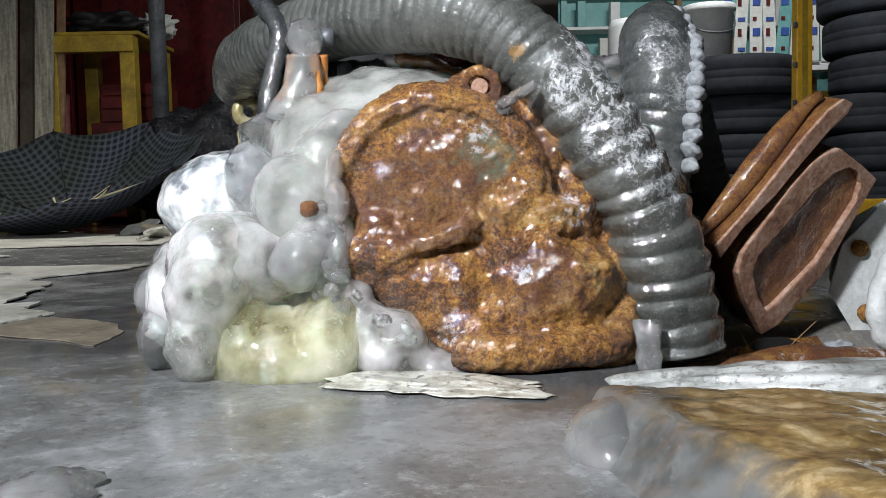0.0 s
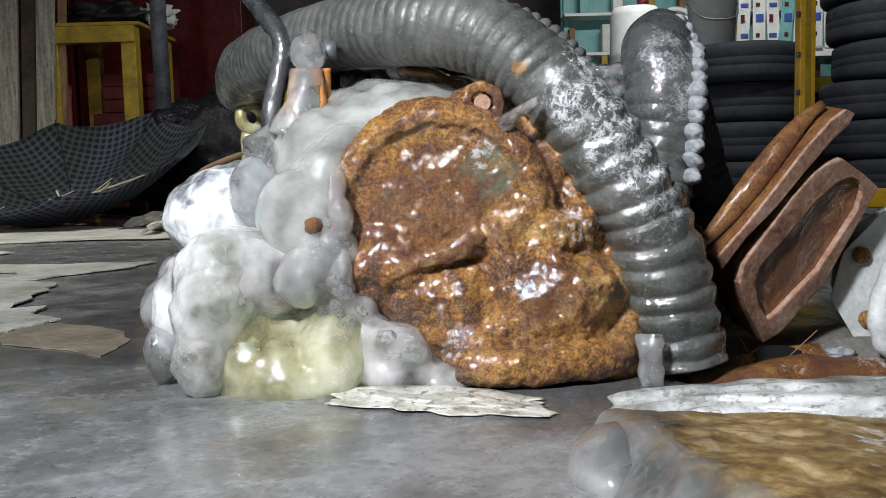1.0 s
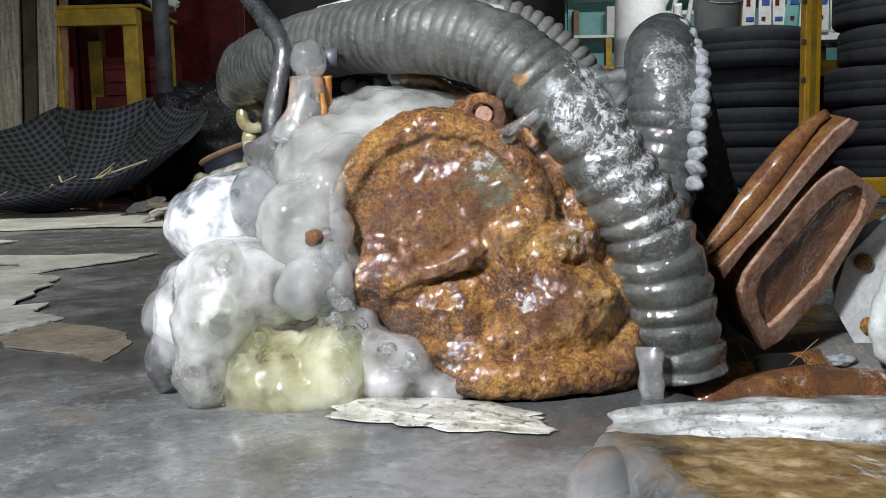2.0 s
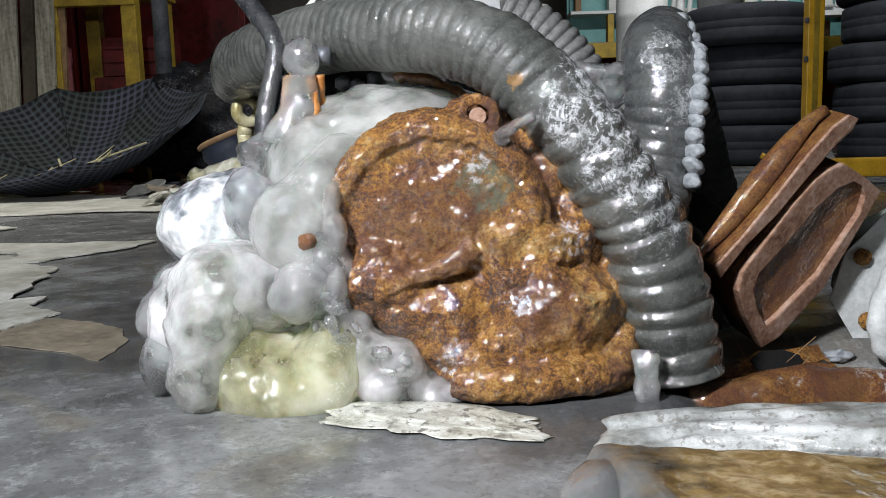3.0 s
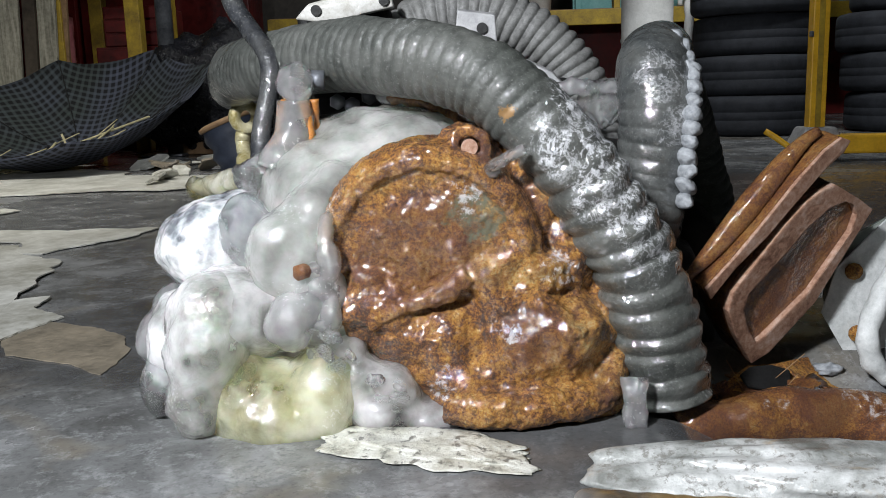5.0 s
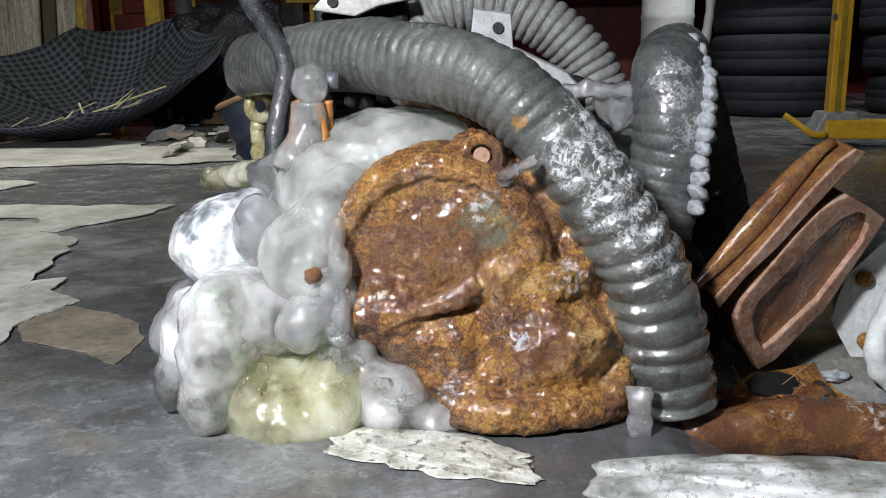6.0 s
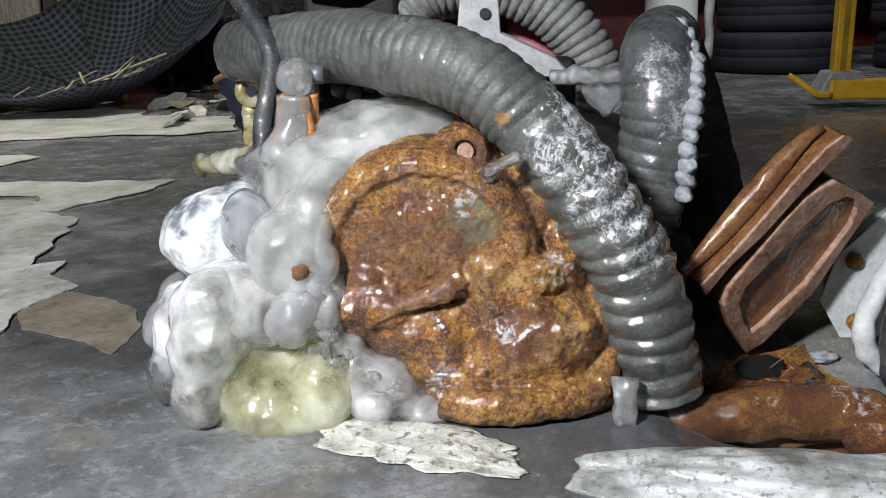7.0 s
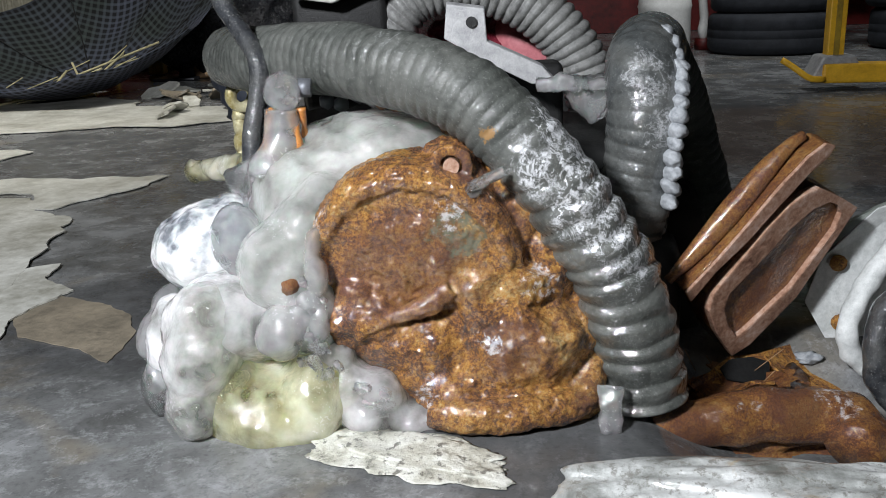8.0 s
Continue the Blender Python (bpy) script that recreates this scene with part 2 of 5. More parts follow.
def floor_material():
    """Concrete under thin ice and melt water."""
    k = Mat("wet_concrete", 0.3, coat=0.0)
    big, mid, fine = k.noise(1.7, 5, 0.6, 0.8), k.noise(9, 6, 0.65, 0.5), k.noise(120, 4, 0.7)
    c = k.ramp(k.mix(0.5, big, mid), (0.36, (0.085, 0.085, 0.083)), (0.5, (0.16, 0.163, 0.163)), (0.62, (0.27, 0.275, 0.28)))
    c = k.mix(k.ramp(k.noise(2.6, 4, 0.6, 1.0), (0.56, 0.0), (0.68, 0.5)), c, (0.23, 0.19, 0.13))
    c = k.mix(k.ramp(fine, (0.3, 0.5), (0.5, 0.0)), c, (0.06, 0.06, 0.06))
    c = k.mix(k.ramp(k.noise(26, 6, 0.8, 0.3), (0.52, 0.0), (0.66, 0.4)), c, (0.42, 0.43, 0.44))
    c = k.mix(k.ramp(k.noise(5, 5, 0.7, 0.6), (0.56, 0.0), (0.66, 0.5)), c, (0.07, 0.07, 0.07))
    c = k.mix(k.math("MULTIPLY", k.spot((1.25, 2.9, 0.0), 0.75, 0.3, 2.5), 0.6), c, (0.17, 0.12, 0.09))
    wet = k.math("MAXIMUM", k.spot((0.13, 0.97, 0.0), 0.2, 0.35, 9), k.spot((-0.5, 1.42, 0.0), 0.3, 0.3, 4))
    c = k.mix(k.math("MULTIPLY", wet, 0.6), c, (0.045, 0.046, 0.048))
    k.to("Base Color", c)
    k.to("Roughness", k.math("SUBTRACT", k.ramp(k.mix(0.5, big, mid), (0.4, 0.1), (0.6, 0.34)), k.math("MULTIPLY", k.math("MAXIMUM", wet, k.spot((-0.25, 0.9, 0.0), 0.22, 0.35, 9)), 0.1)))
    k.bump(k.mix(0.3, k.noise(14, 4, 0.6), fine), 0.15, 0.005)
    return k.m


FLOOR = floor_material()
SHEET_WHITE = plain("pale_sheet", (0.3, 0.29, 0.24), (0.74, 0.74, 0.69), 5, 0.55, bump=0.3, coat=0.2)
SHEET_TAN = plain("tan_sheet", (0.13, 0.115, 0.09), (0.33, 0.28, 0.21), 9, 0.4)


def slab_material():
    """White granular ice with grey clear patches, tan silt and dark specks."""
    k = Mat("granular_white_ice", 0.3, coat=1.0)
    k.set("Coat IOR", 1.9)
    c = k.ramp(k.noise(10, 6, 0.7, 0.3), (0.36, (0.16, 0.165, 0.15)), (0.48, (0.36, 0.37, 0.355)), (0.62, (0.66, 0.67, 0.66)))
    c = k.mix(k.ramp(k.noise(17, 5, 0.7, 0.8), (0.6, 0.0), (0.7, 0.6)), c, (0.42, 0.32, 0.19))
    c = k.mix(k.ramp(k.noise(75, 5, 0.75), (0.54, 0.0), (0.62, 0.75)), c, (0.16, 0.15, 0.13))
    k.to("Base Color", c)
    k.bump(k.mix(0.4, k.noise(40, 5, 0.7), k.noise(160, 3, 0.6)), 0.5, 0.005)
    k.bump(k.noise(50, 3, 0.5), 0.3, 0.006, "Coat Normal")
    return k.m


SLAB_ICE = slab_material()


def crust_material():
    """Thin white crust worn through to dark wet specks."""
    k = Mat("white_ice_crust", 0.35, coat=0.6)
    c = k.ramp(k.noise(24, 6, 0.7, 0.4), (0.36, (0.2, 0.2, 0.17)), (0.46, (0.5, 0.49, 0.42)), (0.6, (0.7, 0.7, 0.64)))
    c = k.mix(k.ramp(k.noise(70, 5, 0.7), (0.56, 0.0), (0.63, 0.85)), c, (0.1, 0.095, 0.08))
    k.to("Base Color", c)
    k.bump(k.mix(0.4, k.noise(60, 5, 0.7), k.noise(160, 3, 0.6)), 0.7, 0.006)
    return k.m


CRUST = crust_material()


def tan_core_material():
    """Tan rust and silt just under the skin of smooth grey ice."""
    k = Mat("glazed_tan_rust", 0.35, coat=1.0)
    n = k.mix(0.45, k.noise(11, 4, 0.6, 0.6), k.noise(48, 6, 0.72, 0.4))
    c = k.ramp(n, (0.36, (0.03, 0.018, 0.008)), (0.46, (0.13, 0.08, 0.03)), (0.54, (0.27, 0.18, 0.07)), (0.64, (0.55, 0.43, 0.25)))
    sep = k.t.nodes.new("ShaderNodeSeparateXYZ")
    k.link(k.coord, sep.inputs[0])
    way = k.math("ADD", sep.outputs[0], k.math("MULTIPLY", sep.outputs[1], 0.22))
    edge = k.ramp(k.math("ADD", way, k.math("MULTIPLY", k.noise(24, 4, 0.6), 0.08)), (0.325, 1.0), (0.355, 0.0))
    k.to("Base Color", k.mix(edge, c, k.ramp(k.noise(30, 4), (0.35, (0.07, 0.072, 0.07)), (0.65, (0.15, 0.152, 0.148)))))
    k.bump(k.noise(150, 4, 0.7), 0.25, 0.003)
    k.bump(k.mix(0.4, k.noise(16, 2, 0.5, 0.5), k.noise(60, 2)), 0.28, 0.009, "Coat Normal")
    k.set("Coat IOR", 1.9)
    k.set("Coat Roughness", 0.05)
    return k.m


PIPE_GLAZED = tan_core_material()
PLATE_GREY = plain("grey_green_paint", (0.22, 0.25, 0.22), (0.42, 0.45, 0.41), 14, 0.5)
PLATE_WHITE = plain("frosted_grey_paint", (0.42, 0.44, 0.43), (0.8, 0.81, 0.8), 18, 0.5)
METAL_GREY = plain("galvanised_steel", (0.26, 0.26, 0.27), (0.5, 0.5, 0.5), 40, 0.55, 0.3)
ENAMEL_WHITE = plain("chipped_white_paint", (0.45, 0.43, 0.38), (0.82, 0.82, 0.79), 30, 0.4, coat=0.5)
BRASS = plain("ice_coated_brass", (0.3, 0.24, 0.08), (0.66, 0.62, 0.42), 26, 0.2, 0.2, coat=1.0)
ORANGE = plain("orange_rusty_rod", (0.3, 0.1, 0.02), (0.6, 0.26, 0.06), 50, 0.35, coat=1.0)
YELLOW = plain("yellow_paint", (0.55, 0.29, 0.015), (0.86, 0.5, 0.03), 14, 0.45)
YELLOW_DIM = plain("grimy_yellow_paint", (0.2, 0.13, 0.02), (0.5, 0.34, 0.03), 9, 0.55)
RED = plain("red_paint", (0.025, 0.003, 0.003), (0.15, 0.01, 0.009), 3, 0.5)
PINK = plain("pink_paint", (0.4, 0.1, 0.12), (0.65, 0.24, 0.26), 12, 0.5)
MAROON = plain("maroon_paint", (0.09, 0.01, 0.018), (0.25, 0.03, 0.05), 30, 0.25, coat=0.8)
RUBBER = plain("tyre_rubber", (0.006, 0.007, 0.01), (0.02, 0.023, 0.03), 16, 0.8, dist=0.01)
RUBBER_BLUE = plain("blue_black_rubber", (0.012, 0.016, 0.03), (0.04, 0.05, 0.075), 20, 0.55)
BAG_BLACK = plain("black_plastic_film", (0.006, 0.006, 0.008), (0.016, 0.017, 0.022), 8, 0.3, bump=0.6, dist=0.02)
# Near-black colour in place of the shade inside a hole.
HOLE_SHADE = plain("hole_shade", (0.001, 0.001, 0.001), (0.003, 0.003, 0.003), 30, 0.95)
# Black parts; also stands in for shade in gaps and holes.
BLACK = plain("black_grime_and_shade", (0.006, 0.006, 0.006), (0.02, 0.02, 0.02), 30, 0.6)
WHITE_PLASTIC = plain("white_plastic", (0.6, 0.6, 0.58), (0.82, 0.82, 0.8), 10, 0.45)
PAPER = plain("paper", (0.55, 0.55, 0.5), (0.78, 0.78, 0.74), 12, 0.7)
TEAL = plain("teal_paint", (0.1, 0.3, 0.29), (0.22, 0.46, 0.44), 6, 0.5)
CARD = plain("cardboard", (0.16, 0.09, 0.045), (0.33, 0.21, 0.11), 12, 0.75)
WALL = plain("shop_wall", (0.05, 0.045, 0.04), (0.13, 0.115, 0.1), 2, 0.8)
WOOD_GREY = plain("weathered_wood", (0.16, 0.15, 0.11), (0.6, 0.57, 0.46), 6, 0.75, stretch=(8, 8, 0.6))
WOOD_DARK = plain("dark_wood", (0.035, 0.028, 0.02), (0.12, 0.095, 0.07), 6, 0.75)
STEEL_DARK = plain("dark_steel_post", (0.06, 0.065, 0.075), (0.2, 0.21, 0.23), 8, 0.45, 0.4)
STRAW = plain("straw", (0.3, 0.26, 0.12), (0.6, 0.55, 0.35), 30, 0.6)
BLUE_INK = plain("blue_print", (0.02, 0.05, 0.25), (0.05, 0.12, 0.4), 12, 0.6)


def plaid_material():
    k = Mat("plaid_cloth", 0.85)
    uv = k.t.nodes.new("ShaderNodeUVMap").outputs[0]
    sep = k.t.nodes.new("ShaderNodeSeparateXYZ")
    k.link(uv, sep.inputs[0])
    out = (0.006, 0.0065, 0.008)
    for ax in (0, 1):
        w = k.math("FRACT", sep.outputs[ax], 0.0)
        band = k.ramp(w, (0.0, 0.0), (0.26, 0.0), (0.3, 0.6), (0.5, 0.9), (0.7, 0.6), (0.74, 0.0))
        out = k.mix(k.math("MULTIPLY", band, 0.6), out, (0.11, 0.13, 0.15))
    tone = k.ramp(k.noise(1.5, 2), (0.4, (0.55, 0.6, 0.5)), (0.6, (1.0, 0.95, 1.2)))
    k.to("Base Color", k.mix(1.0, out, tone, "MULTIPLY"))
    k.bump(k.noise(60, 3), 0.3, 0.006)
    return k.m


PLAID = plaid_material()

# ---- ways to build ----


def part(name, bm, material, parent, label="", smooth=True):
    me = bpy.data.meshes.new(name)
    bm.normal_update()
    bm.to_mesh(me)
    bm.free()
    me.materials.append(material)
    if smooth:
        me.polygons.foreach_set("use_smooth", [True] * len(me.polygons))
    ob = new(name, me)
    if parent:
        ob.parent = parent
        ob.matrix_parent_inverse = Matrix.Translation(-Vector(parent.location))
    return tagged(ob, label)


def thing(name, at, label, category, group=""):
    ob = new(name)
    ob.empty_display_size = 0.05
    ob.location = at
    return tagged(ob, label, category, group)


def lone(name, bm, material, label, category, kind="", group="", smooth=True):
    return tagged(part(name, bm, material, None, smooth=smooth), label, category, group, kind)


def spline(pts, step=0.004):
    """Points at even steps along a smooth curve through pts."""
    p = [Vector(v) for v in pts]
    p = [p[0] * 2 - p[1]] + p + [p[-1] * 2 - p[-2]]
    dense = []
    for i in range(1, len(p) - 2):
        a, b, c, d = p[i - 1:i + 3]
        for j in range(60):
            t = j / 60
            dense.append(0.5 * (2 * b + (c - a) * t + (2 * a - 5 * b + 4 * c - d) * t * t + (3 * b - a - 3 * c + d) * t ** 3))
    dense.append(p[-2])
    out, left = [dense[0]], step
    for a, b in zip(dense, dense[1:]):
        gap = (b - a).length
        while gap >= left and gap > 0:
            a = a.lerp(b, left / gap)
            out.append(a)
            gap, left = (b - a).length, step
        left -= gap
    return out


def tube(pts, radius, step=0.004, sides=40, lump=0.0, lump_scale=18.0, caps=True, bm=None):
    """A tube along a smooth curve; radius: metres, or a function of the way along, the share of it and the angle."""
    bm = bm or bmesh.new()
    line = spline(pts, step)
    total = step * max(len(line) - 1, 1)
    side, rings = None, []
    for i, c in enumerate(line):
        d = (line[min(i + 1, len(line) - 1)] - line[max(i - 1, 0)]).normalized()
        if side is None:
            side = d.orthogonal().normalized()
        side = (side - d * side.dot(d)).normalized()
        other = d.cross(side)
        ring = []
        for j in range(sides):
            a = 2 * math.pi * j / sides
            r = radius(i * step, i * step / total, a) if callable(radius) else radius
            n = side * math.cos(a) + other * math.sin(a)
            v = c + n * r
            if lump:
                v += n * lump * noise.noise(v * lump_scale)
            ring.append(bm.verts.new(v))
        rings.append(ring)
    for a, b in zip(rings, rings[1:]):
        for j in range(sides):
            bm.faces.new((a[j], a[(j + 1) % sides], b[(j + 1) % sides], b[j]))
    if caps:
        bm.faces.new(rings[0][::-1])
        bm.faces.new(rings[-1])
    return bm


def blob(at, radii, turn=(0, 0, 0), lump=0.08, scale=3.0, detail=5, seed=0.0, drip=0.0, bm=None):
    """A rounded lump: an ellipsoid with an uneven surface; drip draws its lower end to a tongue."""
    bm = bm or bmesh.new()
    m = pose(*at, *turn)
    made = bmesh.ops.create_icosphere(bm, subdivisions=detail, radius=1.0)["verts"]
    for v in made:
        p = v.co.copy()
        f = 1 + lump * noise.noise(p * scale * 0.5 + Vector((seed, 7.1, 3.3))) + 0.35 * lump * noise.noise(p * scale * 1.6 + Vector((seed, 1.1, 9.3)))
        if drip and p.z < 0:
            p.x *= 1 + drip * p.z
            p.y *= 1 + drip * p.z
        v.co = m @ Vector((p.x * radii[0] * f, p.y * radii[1] * f, p.z * radii[2] * f))
    return bm


def box(lo, hi, bevel=0.0, turn=(0, 0, 0), bm=None):
    bm = bm or bmesh.new()
    lo, hi = Vector(lo), Vector(hi)
    mid, size = (lo + hi) / 2, hi - lo
    made = bmesh.ops.create_cube(bm, size=1.0, matrix=pose(*mid, *turn) @ Matrix.Diagonal((*size, 1)))["verts"]
    if bevel:
        edges = list({e for v in made for e in v.link_edges})
        bmesh.ops.bevel(bm, geom=edges, offset=bevel, segments=2, affect="EDGES", profile=0.5)
    return bm


def rod(a, b, r, sides=16, bm=None, r2=None):
    bm = bm or bmesh.new()
    a, b = Vector(a), Vector(b)
    turn = (b - a).to_track_quat("Z", "Y").to_matrix().to_4x4()
    bmesh.ops.create_cone(bm, cap_ends=True, segments=sides, radius1=r, radius2=r if r2 is None else r2, depth=(b - a).length, matrix=Matrix.Translation((a + b) / 2) @ turn)
    return bm


def lathe(profile, m, sides=64, bm=None, arc=2 * math.pi, start=0.0):
    """Turns a profile of (radius, height) round the z axis of m."""
    bm = bm or bmesh.new()
    n = sides if arc >= 2 * math.pi - 1e-6 else sides + 1
    rings = [[bm.verts.new(m @ Vector((r * math.cos(start + arc * j / sides), r * math.sin(start + arc * j / sides), h))) for j in range(n)] for r, h in profile]
    for a, b in zip(rings, rings[1:]):
        for j in range(sides):
            bm.faces.new((a[j], a[(j + 1) % n], b[(j + 1) % n], b[j]))
    bmesh.ops.recalc_face_normals(bm, faces=bm.faces)
    return bm


def slab(outline, thick, m=Matrix(), bevel=0.002, bm=None):
    """A flat piece of that outline, thick along the z axis of m."""
    bm = bm or bmesh.new()
    low = [bm.verts.new(m @ Vector((x, y, 0))) for x, y in outline]
    top = [bm.verts.new(m @ Vector((x, y, thick))) for x, y in outline]
    n = len(outline)
    faces = [bm.faces.new(low[::-1]), bm.faces.new(top)]
    faces += [bm.faces.new((low[i], low[(i + 1) % n], top[(i + 1) % n], top[i])) for i in range(n)]
    bmesh.ops.recalc_face_normals(bm, faces=faces)
    if bevel:
        bmesh.ops.bevel(bm, geom=list({e for f in faces for e in f.edges}), offset=bevel, segments=2, affect="EDGES", profile=0.5)
    return bm


def ragged(at, rx, ry, seed, n=28, rough=0.25, turn=0.0):
    """An uneven outline round a place on the floor."""
    out = []
    for i in range(n):
        a = 2 * math.pi * i / n
        f = 1 + rough * noise.noise(Vector((math.cos(a) * 1.7, math.sin(a) * 1.7, seed))) + rough * 0.6 * noise.noise(Vector((math.cos(a) * 5, math.sin(a) * 5, seed + 4)))
        x, y = rx * f * math.cos(a), ry * f * math.sin(a)
        c, s = math.cos(turn), math.sin(turn)
        out.append((at[0] + x * c - y * s, at[1] + x * s + y * c))
    return out


def cut(pts, depth, bevel=0.002, bm=None):
    """A plate: the outline pts in space, made thick by the way depth."""
    bm = bm or bmesh.new()
    d = Vector(depth)
    a = [bm.verts.new(Vector(p)) for p in pts]
    b = [bm.verts.new(Vector(p) + d) for p in pts]
    n = len(pts)
    faces = [bm.faces.new(a), bm.faces.new(b[::-1])] + [bm.faces.new((a[i], a[(i + 1) % n], b[(i + 1) % n], b[i])) for i in range(n)]
    bmesh.ops.recalc_face_normals(bm, faces=faces)
    if bevel:
        bmesh.ops.bevel(bm, geom=list({e for f in faces for e in f.edges}), offset=bevel, segments=2, affect="EDGES", profile=0.5)
    return bm


def rim_frame(outer, inner, depth, bm=None):
    """A raised rim between two outlines, its inside sloping back to a hollow."""
    bm = bm or bmesh.new()
    d = Vector(depth)
    rows = [[bm.verts.new(Vector(p) + k) for p in line] for line, k in ((outer, d), (outer, d * 0.06), ([Vector(p).lerp(Vector(q), 0.06) for p, q in zip(outer, inner)], d * 0), ([Vector(p).lerp(Vector(q), 0.92) for p, q in zip(outer, inner)], d * 0), (inner, d * 0.08), (inner, d))]
    n = len(outer)
    for a, b in zip(rows, rows[1:]):
        for i in range(n):
            bm.faces.new((a[i], a[(i + 1) % n], b[(i + 1) % n], b[i]))
    bmesh.ops.recalc_face_normals(bm, faces=bm.faces)
    return bm


def torn(pts, cuts=7, rough=0.09):
    """The outline pts with its edges broken up unevenly."""
    out = []
    for a, b in zip(pts, list(pts[1:]) + [pts[0]]):
        a, b = Vector(a), Vector(b)
        side = Vector((b.y - a.y, a.x - b.x, 0))
        for i in range(cuts):
            p = a.lerp(b, i / cuts)
            out.append(p + side * (rough * noise.noise(p * 14) + rough * 0.6 * noise.noise(p * 45)) * (0 if i == 0 else 1))
    return out


# ---- the shop ----
def ground():
    bm = bmesh.new()
    xs = sorted({round(-9 + 18 * i / 60, 4) for i in range(61)} | {round(-1.2 + 2.4 * i / 120, 4) for i in range(121)})
    ys = sorted({round(-5 + 16 * i / 50, 4) for i in range(51)} | {round(0.2 + 2.2 * i / 110, 4) for i in range(111)})
    grid = [[bm.verts.new((x, y, 0.004 * noise.noise(Vector((x * 3, y * 3, 0))) + 0.0015 * noise.noise(Vector((x * 11, y * 11, 5))) - 0.003 - 0.085 * math.exp(-((x - 0.52) / 0.2) ** 4 - ((y - 1.08) / 0.155) ** 4))) for x in xs] for y in ys]
    for a, b in zip(grid, grid[1:]):
        for j in range(len(xs) - 1):
            bm.faces.new((a[j], a[j + 1], b[j + 1], b[j]))
    lone("floor", bm, FLOOR, "grey concrete shop floor wet with melting ice", "floor", "structure")


ground()
for label_, lo, hi in (("wall_north", (-9, 10.8, 0), (9, 11, 4.2)), ("wall_south", (-9, -5, 0), (9, -4.8, 4.2)), ("wall_west", (-9, -4.8, 0), (-8.8, 10.8, 4.2)), ("wall_east", (8.8, -4.8, 0), (9, 10.8, 4.2))):
    lone(label_, box(lo, hi), WALL, "dark grimy workshop wall", "wall", "structure", smooth=False)
lone("ceiling", box((-9, -5, 4.2), (9, 11, 4.35)), WALL, "dark workshop ceiling", "ceiling", "structure", smooth=False)

# ---- the iced engine part ----
engine = thing("engine_casting", (-0.006, 1.100, 0.190), "rusty engine casting encased in clear and milky ice on the floor", "engine part")
engine.location.z = 0.0


def casting():
    """Round housing with a raised rim, an eared lug, a lower boss and a foot flange, all pitted."""
    bm = bmesh.new()
    c = Vector((-0.006, 1.042, 0.197))
    face = Matrix.Translation(c) @ pose(0, 0, 0, 97, 0, -4)
    lathe([(0.0, -0.06), (0.128, -0.06), (0.135, 0.0), (0.132, 0.022), (0.12, 0.036), (0.108, 0.035), (0.1, 0.027), (0.06, 0.03), (0.0, 0.033)], face, 72, bm)
    for at, radii in (
        ((0.042, 1.060, 0.283), (0.055, 0.05, 0.06)),
        ((0.106, 1.070, 0.246), (0.06, 0.05, 0.09)),
        ((0.147, 1.080, 0.174), (0.055, 0.06, 0.09)),
        ((0.086, 1.050, 0.160), (0.075, 0.06, 0.08)),
        ((0.124, 1.040, 0.088), (0.078, 0.07, 0.078)),
        ((0.179, 1.070, 0.069), (0.05, 0.06, 0.09)),
        ((0.006, 1.050, 0.100), (0.1, 0.06, 0.06)),
        ((-0.067, 1.040, 0.139), (0.07, 0.05, 0.05)),
        ((0.065, 1.030, 0.044), (0.1, 0.055, 0.045)),
        ((0.154, 1.040, 0.014), (0.075, 0.06, 0.032)),
        ((0.200, 1.050, 0.017), (0.03, 0.05, 0.04)),
        ((0.044, 1.030, 0.013), (0.05, 0.05, 0.026)),
    ):
        blob(at, radii, lump=0.25, scale=3.5, detail=3, seed=at[0] * 9, bm=bm)
    tube([(0.010, 0.985, 0.022), (0.074, 0.970, 0.021), (0.139, 0.980, 0.021), (0.188, 1.000, 0.025), (0.206, 1.020, 0.043), (0.207, 1.050, 0.073)], 0.022, 0.008, 16, bm=bm)
    tube([(-0.078, 1.000, 0.124), (-0.038, 1.000, 0.139), (0.008, 1.000, 0.154), (0.041, 1.005, 0.176)], 0.012, 0.008, 12, bm=bm)
    lathe([(0.013, 0.0), (0.026, 0.0), (0.026, 0.02), (0.013, 0.02), (0.013, 0.0)], Matrix.Translation((0.044, 1.030, 0.320)) @ pose(0, 0, 0, 90, 0, 0), 32, bm)
    ob = part("housing", bm, RUST_CAST, engine, "pitted orange-brown rust glazed with melt water")
    mod = ob.modifiers.new("weld", "REMESH")
    mod.mode, mod.voxel_size, mod.use_smooth_shade = "VOXEL", 0.0022, True
    mod = ob.modifiers.new("soften", "SMOOTH")
    mod.iterations, mod.factor = 5, 0.6
    for nm, size, strength in (("swell", 0.028, 0.011), ("pits", 0.0075, 0.0035)):
        tex = bpy.data.textures.new(nm, "CLOUDS")
        tex.noise_scale, tex.noise_depth = size, 3
        mod = ob.modifiers.new(nm, "DISPLACE")
        mod.texture, mod.strength, mod.mid_level, mod.texture_coords = tex, strength, 0.5, "LOCAL"
    return ob


